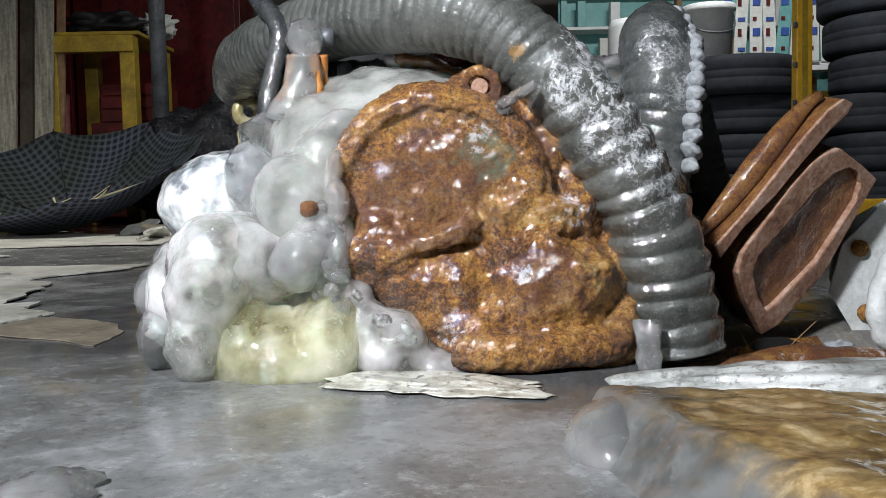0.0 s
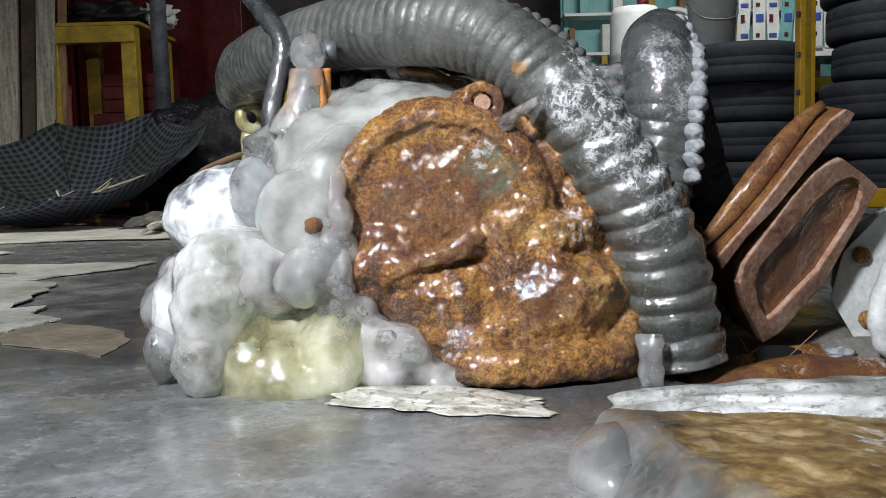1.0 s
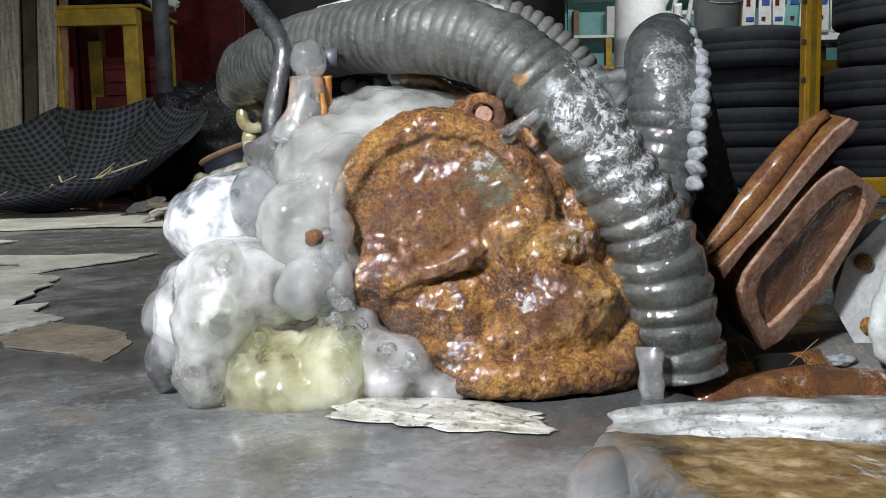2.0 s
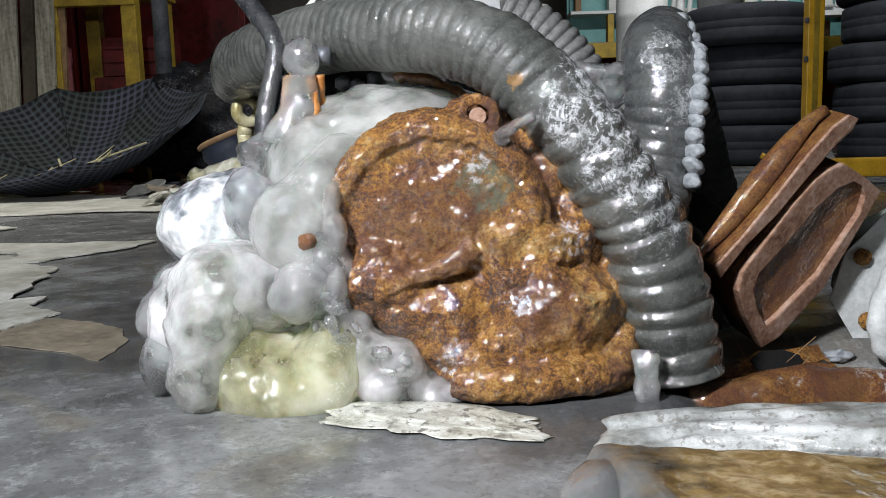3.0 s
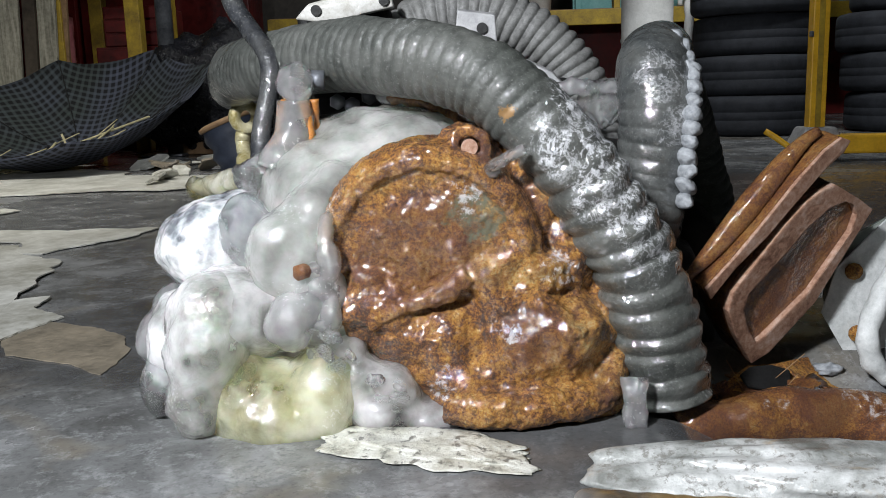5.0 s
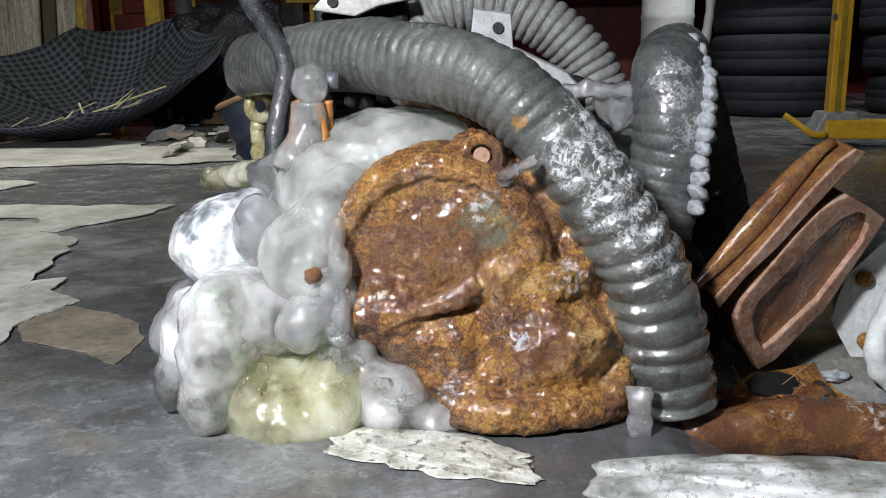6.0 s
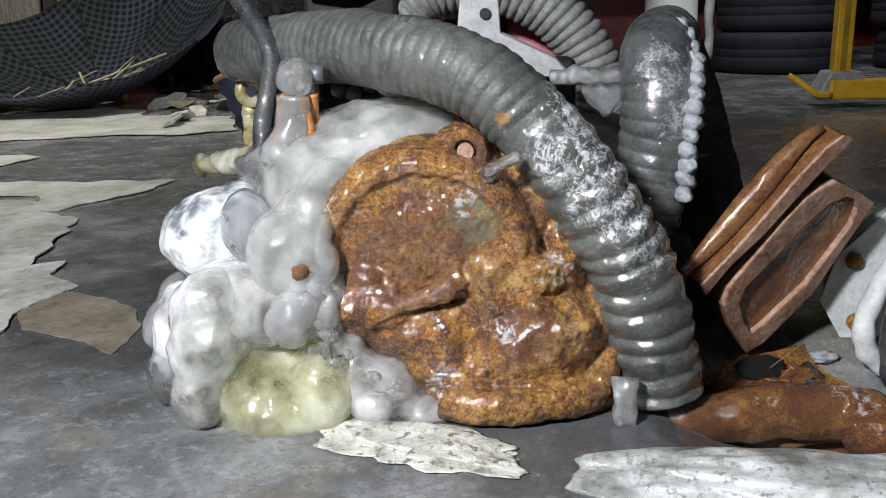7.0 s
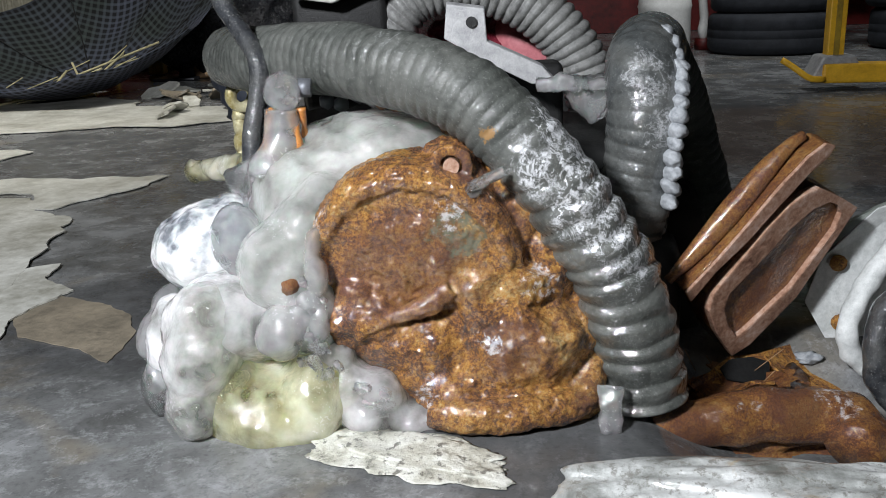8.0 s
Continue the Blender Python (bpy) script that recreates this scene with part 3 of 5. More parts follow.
casting()
def ice_part(name, lobes, material, label="", voxel=0.003, soft=10):
    """Lobes of ice grown together into one skin."""
    bm = bmesh.new()
    for i, (at, radii, turn, drip) in enumerate(lobes):
        blob(at, radii, turn, 0.12, 1.8, 4, i * 3.7 + at[2] * 11, drip, bm)
    ob = part(name, bm, material, engine, label)
    mod = ob.modifiers.new("grow", "REMESH")
    mod.mode, mod.voxel_size, mod.use_smooth_shade = "VOXEL", voxel, True
    mod = ob.modifiers.new("melt", "SMOOTH")
    mod.iterations, mod.factor = soft, 0.6
    if soft > 20:
        mod = ob.modifiers.new("fatten", "DISPLACE")
        mod.strength, mod.mid_level = 0.006, 0.0
    for nm, size, strength in (("ice_swell", 0.028, 0.007), ("ice_ripple", 0.011, 0.002)):
        tex = bpy.data.textures.new(nm, "CLOUDS")
        tex.noise_scale, tex.noise_depth = size, 1
        mod = ob.modifiers.new(nm, "DISPLACE")
        mod.texture, mod.strength, mod.mid_level, mod.texture_coords = tex, strength, 0.5, "LOCAL"
    return ob


ice_part("ice_dome", (
    ((-0.067, 1.170, 0.194), (0.1749, 0.11, 0.1719), (0, 8, 0), 0.0),
    ((0.034, 1.190, 0.276), (0.0920, 0.07, 0.0705), (0, 20, 0), 0.0),
    ((-0.130, 1.085, 0.210), (0.0522, 0.05, 0.0974), (0, 12, 0), 0.0),
    ((-0.172, 1.045, 0.195), (0.0512, 0.055, 0.0552), (0, 10, 0), 0.0),
    ((-0.159, 1.130, 0.264), (0.0582, 0.06, 0.0655), (0, 30, 0), 0.0),
    ((-0.137, 1.030, 0.136), (0.0372, 0.04, 0.0531), (0, 0, 0), 0.0),
    ((-0.147, 1.060, 0.221), (0.0423, 0.045, 0.0615), (0, 18, 0), 0.0),
    ((-0.149, 1.035, 0.163), (0.0345, 0.04, 0.0465), (0, -8, 0), 0.0),
), ICE_MILKY, "smooth milky dome of ice round the rusty face", 0.003, 60)
ice_part("ice_lobe", (
    ((-0.168, 1.000, 0.125), (0.0322, 0.04, 0.0374), (0, 5, 0), 0.1),
    ((-0.143, 1.010, 0.147), (0.0258, 0.03, 0.0258), (0, 5, 0), 0.0),
), ICE_CLEAR, "bulging clear ice lobe")
ice_part("ice_seam", (
    ((-0.124, 1.012, 0.229), (0.0110, 0.016, 0.0258), (0, 8, 0), 0.0),
    ((-0.122, 1.004, 0.194), (0.0142, 0.018, 0.0283), (0, -6, 0), 0.0),
    ((-0.133, 1.000, 0.162), (0.0193, 0.016, 0.0155), (0, 30, 0), 0.0),
    ((-0.122, 0.996, 0.131), (0.0129, 0.016, 0.0296), (0, 4, 0), 0.0),
), ICE_CLEAR, "crackled clear ice along the rim of the rust", 0.002, 3)
ice_part("ice_lobe", (
    ((-0.294, 1.140, 0.195), (0.0683, 0.07, 0.0632), (0, -15, 0), 0.0),
    ((-0.256, 1.150, 0.221), (0.0445, 0.06, 0.0445), (0, -15, 0), 0.0),
), ICE_WHITE, "white ice lobe full of air bubbles")
ice_part("ice_lobe", (((-0.231, 1.075, 0.218), (0.0331, 0.04, 0.0510), (0, -12, 0), 0.0),), ICE_CLEAR, "clear grey ice lobe")
ice_part("ice_apron", (
    ((-0.258, 1.045, 0.127), (0.0673, 0.07, 0.0512), (0, -14, 0), 0.0),
    ((-0.231, 1.080, 0.136), (0.0626, 0.06, 0.0418), (0, -10, 0), 0.0),
    ((-0.216, 1.120, 0.054), (0.1371, 0.08, 0.1010), (0, 0, 0), 0.0),
    ((-0.211, 1.045, 0.125), (0.0482, 0.05, 0.0442), (0, 0, 0), 0.0),
    ((-0.247, 1.050, 0.059), (0.0406, 0.05, 0.0609), (0, 0, 0), 0.0),
    ((-0.334, 1.080, 0.082), (0.0278, 0.05, 0.0626), (0, 6, 0), 0.0),
), ICE_GREEN, "drooping tongue of clear greenish ice", 0.003, 60)
ice_part("ice_tongue", (
    ((-0.262, 1.020, 0.135), (0.0500, 0.05, 0.0420), (0, 14, 0), 0.0),
    ((-0.272, 0.998, 0.092), (0.0430, 0.05, 0.0560), (0, 8, 0), 0.0),
    ((-0.284, 0.992, 0.040), (0.0310, 0.045, 0.0440), (0, 4, 0), 0.0),
), ICE_TONGUE, "smooth clear tongue of ice hanging to the floor", 0.003, 24)
ice_part("ice_lobe", (((-0.360, 1.100, 0.085), (0.0269, 0.045, 0.0411), (0, 14, 0), 0.1), ((-0.352, 1.120, 0.103), (0.0255, 0.045, 0.0425), (0, 14, 0), 0.0)), ICE_CLEAR)
ice_part("ice_lobe", (((-0.345, 1.060, 0.036), (0.0260, 0.05, 0.0437), (0, 0, 0), 0.0),), ICE_CLEAR, "dark clear ice lobe")
ice_part("ice_foot", (
    ((-0.191, 1.030, 0.006), (0.0821, 0.085, 0.0657), (0, 0, 0), 0.0),
    ((-0.140, 1.020, 0.022), (0.0513, 0.07, 0.0720), (0, 0, 0), 0.0),
    ((-0.234, 1.025, 0.016), (0.0400, 0.07, 0.0740), (0, 0, 0), 0.0),
), ICE_YELLOW, "yellowish clear ice foot standing on the floor", 0.003, 6)
ice_part("ice_foot", (
    ((-0.065, 1.030, 0.008), (0.0624, 0.06, 0.0407), (0, 8, 0), 0.0),
    ((-0.011, 1.030, -0.002), (0.0493, 0.055, 0.0276), (0, 6, 0), 0.0),
    ((-0.096, 1.020, 0.042), (0.0335, 0.04, 0.0399), (0, 10, 0), 0.0),
    ((-0.055, 1.010, 0.045), (0.0387, 0.035, 0.0219), (0, 25, 0), 0.0),
    ((-0.108, 1.020, 0.083), (0.0258, 0.03, 0.0232), (0, 10, 0), 0.0),
), ICE_TONGUE, "lumpy clear ice along the foot of the casting", 0.003, 6)
for i in range(26):
    x_, y_, z_ = ((-0.132, 0.99, 0.16), (-0.112, 0.972, 0.085), (-0.06, 0.972, 0.052), (-0.145, 0.985, 0.12))[i % 4]
    at = (x_ + random.uniform(-0.018, 0.018), y_ + random.uniform(0.0, 0.012), max(0.004, z_ + random.uniform(-0.035, 0.035)))
    r_ = random.uniform(0.004, 0.009)
    part("ice_bead", blob(at, (r_ * 1.5, r_, r_), (0, random.uniform(-60, 60), 0), 0.4, 3, 3, i * 1.7), ICE_CLEAR, engine)
part("bolt", rod((0.045, 1.045, 0.321), (0.044, 1.009, 0.321), 0.0095, 20), RUST_EDGE, engine, "rusty bolt end in the lug's hole", False)
part("stud", tube([(-0.14, 1.01, 0.187), (-0.155, 0.983, 0.186)], lambda s, u, a: 0.0075 if u < 0.6 else 0.0095, 0.003, 8), RUST_STUD, engine, "short rusty stud poking out of the ice")
spur = tube([(0.066, 0.998, 0.297), (0.083, 0.99, 0.308), (0.106, 0.98, 0.321)], lambda s, u, a: 0.0072 - 0.002 * u + 0.001 * math.sin(4 * a), 0.003, 12, 0.002, 90)
blob((0.069, 1.000, 0.294), (0.012, 0.01, 0.01), (0, 10, 0), 0.4, 3, 3, 4.0, bm=spur)
part("ice_spur", spur, ICE_CLEAR, engine, "small jagged clear ice spur")

# ---- ducts, hoses and tubes ----


def rib_wave(phase):
    """Rounded ribs with narrow valleys."""
    f = phase % 1.0
    return abs(math.sin(math.pi * f)) ** 0.6


def ribbed(name, pts, r, pitch, depth, material, label, coarse=0.0, lump=0.004, helix=1, sides=44, step=0.002, swell=0.0):
    """A flexible duct with helical ribs; coarse: the share of its start where the ribs are twice as wide and deeper."""

    def rad(s, u, a):
        k = min(max((coarse - u) / 0.12 + 0.5, 0), 1) if coarse else 0
        wob = 0.3 * noise.noise(Vector((math.cos(a) * 1.3, math.sin(a) * 1.3, s * 26)))
        fine = rib_wave(s / pitch + helix * a / (2 * math.pi) + 0.4 * wob) * depth * (1.2 if coarse else 1.0)
        f = (s / (pitch * 1.85) + helix * a / (2 * math.pi) + wob) % 1.0
        wide = (math.sin(math.pi * f ** 1.45) ** 0.7 * 2.5 + 0.35 * math.exp(-((f - 0.72) / 0.06) ** 2)) * depth
        return r - depth + fine * (1 - k) + wide * k + swell * max(0, 1 - u * 3.2)

    t_ = thing(name, (pts[0][0], pts[0][1], 0.0), label, "duct")
    part("ribbed_wall", tube(pts, rad, step, sides, lump, 22.0), material, t_)
    return t_


front = ribbed("flexible_duct", [(0.281, 1.050, 0.006), (0.275, 1.050, 0.043), (0.255, 1.045, 0.128), (0.231, 1.040, 0.191), (0.190, 1.035, 0.258), (0.147, 1.035, 0.317), (0.104, 1.045, 0.364), (0.062, 1.060, 0.396), (0.016, 1.085, 0.415), (-0.048, 1.130, 0.428), (-0.127, 1.200, 0.432), (-0.209, 1.280, 0.429), (-0.280, 1.380, 0.423), (-0.328, 1.480, 0.420), (-0.362, 1.600, 0.405)],
    0.0475, 0.0155, 0.0022, DUCT, "dark grey corrugated flexible duct glazed with clear ice and frost", coarse=0.3, swell=0.0075)
part("icicle", tube([(0.229, 0.99, 0.05), (0.227, 0.98, 0.022), (0.226, 0.978, -0.012)], lambda s, u, a: 0.015 - 0.003 * u + 0.0025 * math.sin(3 * a + 2 * u), 0.003, 24, 0.005, 70), ICE_CLEAR, front, "stubby clear icicle")
second = ribbed("flexible_duct", [(0.256, 1.230, 0.060), (0.283, 1.230, 0.164), (0.298, 1.230, 0.258), (0.304, 1.230, 0.343), (0.304, 1.250, 0.394), (0.315, 1.290, 0.417), (0.330, 1.340, 0.423)],
    0.052, 0.02, 0.0024, DUCT_DARK, "dark corrugated duct bent over in an arch, edged with frost", lump=0.003)
for i in range(14):
    u = i / 13
    line_ = spline([(0.337, 1.270, 0.446), (0.350, 1.240, 0.409), (0.345, 1.200, 0.364), (0.337, 1.185, 0.297), (0.332, 1.180, 0.228)], 0.002)
    p_ = line_[int(u * (len(line_) - 1))]
    part("frost_bead", blob(p_, (0.0135 + 0.002 * math.sin(i * 2.7), 0.02, 0.0115 + 0.0015 * math.sin(i * 1.9)), (0, 38 + 10 * math.sin(i * 2.1), 0), 0.22, 2, 4, i * 1.3), FROST, second)
leg_ = ribbed("flexible_duct", [(0.330, 1.340, 0.423), (0.348, 1.400, 0.412), (0.38, 1.46, 0.371), (0.415, 1.51, 0.307), (0.455, 1.55, 0.202), (0.49, 1.58, 0.103), (0.515, 1.58, -0.007)], 0.05, 0.02, 0.003, DUCT_SHADE, "dark green corrugated duct with its deep shade put into the colour", lump=0.003)
rear = ribbed("corrugated_hose", [(-0.089, 1.660, 0.444), (-0.035, 1.660, 0.502), (0.038, 1.660, 0.519), (0.110, 1.660, 0.509), (0.182, 1.660, 0.472), (0.242, 1.660, 0.413), (0.279, 1.660, 0.340), (0.295, 1.660, 0.266)],
    0.05, 0.0185, 0.007, HOSE_GREY, "matt grey corrugated hose bent in an arch", lump=0.001, step=0.0015)

pipe_ = thing("bent_tube", (-0.238, 1.220, 0.284), "glossy black bent tube coated in ice", "tube")
part("tube_wall", tube([(-0.297, 1.300, 0.570), (-0.280, 1.280, 0.512), (-0.247, 1.250, 0.469), (-0.221, 1.220, 0.432), (-0.221, 1.210, 0.390), (-0.231, 1.200, 0.345), (-0.237, 1.190, 0.285)], 0.0138, 0.003, 20, 0.0018, 32), TUBE_BLACK, pipe_)

valve = thing("valve_stem", (-0.174, 1.150, 0.307), "orange rusty forked rods topped with a clear ice ball", "engine part")
part("ice_ball", blob((-0.171, 1.130, 0.399), (0.024, 0.024, 0.027), (0, 0, 0), 0.12, 3, 4, 2.2), ICE_CLEAR, valve, "clear ice ball")
part("nut", rod((-0.153, 1.140, 0.403), (-0.136, 1.140, 0.402), 0.012, 6), STEEL_DARK, valve)
for a_, b_ in (((-0.186, 1.130, 0.379), (-0.200, 1.140, 0.308)), ((-0.160, 1.120, 0.376), (-0.153, 1.120, 0.332)), ((-0.149, 1.130, 0.379), (-0.149, 1.140, 0.321)), ((-0.153, 1.120, 0.334), (-0.179, 1.110, 0.298))):
    part("rod", tube([a_, [(p + q) / 2 for p, q in zip(a_, b_)], b_], 0.0055, 0.004, 12, 0.003, 60), ORANGE, valve)
part("ice_sleeve", tube([(-0.174, 1.130, 0.378), (-0.176, 1.130, 0.336), (-0.195, 1.120, 0.287)], lambda s, u, a: 0.021 + 0.012 * u, 0.005, 20, 0.006, 40), ICE_CLEAR, valve, "clear ice sleeve round the rods")
part("ice_root", blob((-0.225, 1.160, 0.279), (0.04, 0.04, 0.034), (0, 0, 0), 0.25, 3, 4, 6.2), ICE_CLEAR, valve)

lug_ = thing("eyelet_bracket", (-0.353, 1.560, 0.290), "ice coated brass eyelet bracket with a round hole", "bracket")
part("eye", lathe([(0.011, -0.012), (0.027, -0.014), (0.03, 0.0), (0.027, 0.014), (0.011, 0.012), (0.011, -0.012)], Matrix.Translation((-0.339, 1.555, 0.347)) @ pose(0, 0, 0, 90, 0, 25), 32), BRASS, lug_)
part("arm", tube([(-0.344, 1.560, 0.321), (-0.347, 1.560, 0.295), (-0.329, 1.500, 0.244)], 0.014, 0.005, 12, 0.005, 50), BRASS, lug_)
peg_ = thing("iced_rod", (-0.355, 1.460, 0.243), "yellowish ice coated rod lying across the ice", "rod")
part("shaft", tube([(-0.407, 1.460, 0.234), (-0.345, 1.420, 0.245), (-0.268, 1.360, 0.262)], lambda s, u, a: 0.017 + 0.004 * u, 0.004, 20, 0.006, 50), ICE_YELLOW, peg_)
part("cap", blob((-0.408, 1.460, 0.234), (0.015, 0.02, 0.022), (0, 0, 0), 0.2, 3, 3, 4.0), ICE_YELLOW, peg_)

# dark ironwork under the arch of the duct, with black boxes added as shade
block = thing("engine_block", (-0.119, 1.400, 0.377), "black iced engine ironwork with boxes added for the duct's shade", "engine part")
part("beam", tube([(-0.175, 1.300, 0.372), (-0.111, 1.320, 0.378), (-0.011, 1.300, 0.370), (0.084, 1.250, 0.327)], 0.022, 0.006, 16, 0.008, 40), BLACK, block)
# The next four boxes are added to fill the shaded gaps with black.
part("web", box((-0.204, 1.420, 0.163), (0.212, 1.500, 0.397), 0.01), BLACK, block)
part("shade_box", box((0.02, 1.27, 0.0), (0.33, 1.62, 0.3), 0.03, (0, 6, -8)), BLACK, block)
part("shade_box_front", box((0.1, 1.17, 0.0), (0.36, 1.3, 0.17), 0.03, (0, 0, -8)), BLACK, block)
part("shade_box_right", box((0.3, 1.3, -0.05), (0.44, 1.62, 0.19), 0.03, (0, 0, -8)), BLACK, block)
part("knob", blob((-0.042, 1.200, 0.384), (0.032, 0.03, 0.022), (0, 0, 0), 0.3, 3, 4, 1.7), ICE_CLEAR, block)
part("rust_strip", tube([(-0.059, 1.170, 0.379), (-0.008, 1.160, 0.368), (0.021, 1.150, 0.355), (0.069, 1.120, 0.325)], 0.008, 0.004, 10, 0.006, 70), RUST_WET, block)
for p_ in ((-0.135, 1.240, 0.373), (-0.115, 1.240, 0.368), (-0.092, 1.250, 0.378)):
    part("bolt_head", rod(p_, (p_[0] + 0.004, p_[1] - 0.016, p_[2]), 0.011, 6), STEEL_DARK, block)

bracket = thing("steel_bracket", (0.106, 1.300, 0.452), "galvanised steel bracket strip with a round bolt hole", "bracket")
part("strip", cut([(0.035, 1.300, 0.495), (0.089, 1.300, 0.487), (0.092, 1.300, 0.441), (0.170, 1.300, 0.404), (0.194, 1.300, 0.377), (0.154, 1.300, 0.379), (0.073, 1.300, 0.421), (0.030, 1.300, 0.447)], (0, 0.012, 0.004)), METAL_GREY, bracket, smooth=False)
# Disc on the strip, its black colour standing for the hole's shaded inside.
part("bolt_hole", rod((0.070, 1.3, 0.469), (0.070, 1.297, 0.469), 0.008, 20), BLACK, bracket, "black disc for the shade inside a round bolt hole", False)
part("ice_ridge", tube([(0.161, 1.280, 0.379), (0.208, 1.270, 0.383), (0.265, 1.260, 0.379)], 0.011, 0.004, 12, 0.008, 60), ICE_CLEAR, bracket, "ridge of clear ice")
part("ice_curtain", blob((0.241, 1.280, 0.362), (0.035, 0.012, 0.035), (0, 0, 0), 0.3, 3, 4, 5.5, 0.3), ICE_CLEAR, bracket)

cover = thing("white_flange", (-0.152, 1.550, 0.496), "chipped white painted flange with bolt holes", "engine part")
part("plate", cut([(-0.242, 1.550, 0.509), (-0.218, 1.550, 0.534), (-0.165, 1.550, 0.546), (-0.078, 1.550, 0.548), (-0.071, 1.550, 0.524), (-0.127, 1.550, 0.514), (-0.167, 1.550, 0.497)], (0, 0.03, 0.0), 0.004), ENAMEL_WHITE, cover)
part("body", box((-0.248, 1.600, 0.416), (-0.081, 1.750, 0.530), 0.012), BLACK, cover)
# Flush black discs carry the shade of the bolt holes.
for p_ in ((-0.204, 1.548, 0.522), (-0.088, 1.548, 0.535)):
    part("hole", rod(p_, (p_[0], p_[1] - 0.003, p_[2]), 0.009, 18), BLACK, cover, smooth=False)
rag = thing("maroon_casing", (0.071, 1.750, 0.453), "shiny maroon casing with a pink painted flank", "engine part")
part("casing", blob((0.073, 1.850, 0.455), (0.13, 0.09, 0.1), (0, 25, 0), 0.5, 4, 5, 3.1), MAROON, rag)
part("flank", blob((0.183, 1.800, 0.401), (0.07, 0.05, 0.1), (0, -30, 0), 0.15, 2, 4, 8.1), PINK, rag)
part("foot", box((-0.05, 1.8, 0.0), (0.28, 1.95, 0.34), 0.01), BLACK, rag)

# ---- the rusty shoe, plates and pipes beside the casting ----
shoe = thing("rusty_flanged_pulley", (0.500, 1.250, 0.015), "rusty flanged iron pulley leaning on its side with pale edges", "pulley")
BACK = Vector((-0.448, 0.859, 0.248))
HOLLOW = [(0.432, 1.173, 0.032), (0.443, 1.178, 0.037), (0.510, 1.195, 0.096), (0.565, 1.201, 0.177), (0.570, 1.197, 0.201), (0.562, 1.188, 0.215), (0.547, 1.179, 0.222), (0.522, 1.168, 0.215), (0.490, 1.158, 0.191), (0.460, 1.151, 0.159), (0.429, 1.145, 0.127), (0.410, 1.139, 0.110), (0.405, 1.144, 0.085), (0.417, 1.160, 0.053)]
RIM = [(0.430, 1.182, -0.001), (0.457, 1.193, 0.010), (0.524, 1.209, 0.076), (0.596, 1.208, 0.206), (0.568, 1.189, 0.224), (0.524, 1.159, 0.247), (0.505, 1.151, 0.242), (0.482, 1.143, 0.229), (0.452, 1.135, 0.200), (0.423, 1.130, 0.164), (0.397, 1.126, 0.132), (0.383, 1.124, 0.114), (0.380, 1.130, 0.088), (0.397, 1.150, 0.048)]
EDGE = [(0.341, 1.099, 0.126), (0.380, 1.108, 0.165), (0.419, 1.115, 0.210), (0.459, 1.122, 0.258), (0.495, 1.130, 0.295), (0.519, 1.138, 0.310), (0.535, 1.148, 0.305), (0.528, 1.149, 0.291), (0.501, 1.141, 0.269), (0.464, 1.132, 0.231), (0.424, 1.124, 0.186), (0.382, 1.113, 0.149), (0.350, 1.108, 0.110)]
part("rim", rim_frame(RIM, HOLLOW, BACK * 0.012), RUST_EDGE, shoe, smooth=False)
part("recess", cut([Vector(p) + BACK * 0.008 for p in HOLLOW], BACK * 0.004, 0.001), RUST_WET, shoe, "glossy wet rusty hollow", False)
part("web", cut([Vector(p) + BACK * 0.0125 for p in RIM], BACK * 0.05 + Vector((0, 0, 0.004)), 0.004), RUST_DARK, shoe)
part("flange_edge", cut(EDGE, BACK * 0.005, 0.0015), RUST_EDGE, shoe, "pale edge with the light on it put into the colour", False)
part("flange", cut([Vector(p) + BACK * 0.0052 for p in EDGE], BACK * 0.045 + Vector((0.012, 0, -0.004)), 0.003), RUST_DARK, shoe, smooth=False)
part("dome", tube([Vector(p) + BACK * 0.03 + Vector((-0.006, 0, 0.001)) for p in EDGE[:6]], lambda s, u, a: 0.006 + 0.01 * math.sin(math.pi * min(max(u, 0.03), 0.97)), 0.006, 24, 0.0008, 30), RUST_DARK, shoe)
part("hub", rod((0.494, 1.240, 0.124), (0.452, 1.260, 0.163), 0.04, 28), RUST_DARK, shoe)

plate = thing("grey_bracket_plate", (0.658, 1.300, -0.029), "grey-green painted bracket plate with rusty bolts", "bracket")
part("plate", cut([(0.571, 1.300, 0.061), (0.582, 1.300, 0.137), (0.665, 1.300, 0.181), (0.802, 1.340, 0.219), (0.819, 1.340, -0.108), (0.658, 1.300, -0.072), (0.609, 1.300, -0.027)], (0.01, 0.02, 0), 0.003), PLATE_GREY, plate, smooth=False)
part("cheek", cut([(0.558, 1.270, 0.045), (0.577, 1.270, 0.113), (0.650, 1.270, 0.187), (0.781, 1.300, 0.218), (0.787, 1.300, -0.069), (0.645, 1.270, -0.035), (0.602, 1.270, -0.029)], (0.004, 0.008, 0), 0.002), PLATE_WHITE, plate, "frosted pale grey cheek plate", False)
for p_ in ((0.601, 1.268, 0.107), (0.611, 1.268, 0.013)):
    part("bolt", rod(p_, (p_[0], p_[1] - 0.005, p_[2]), 0.0125, 10), RUST_DRY, plate, "rusty bolt head")
# Added tube that stands for the frosted front edge of the cheek plate.
rail = thing("cheek_strap", (0.606, 1.220, 0.005), "curved white strap added as the cheek plate's frosted front edge", "rod")
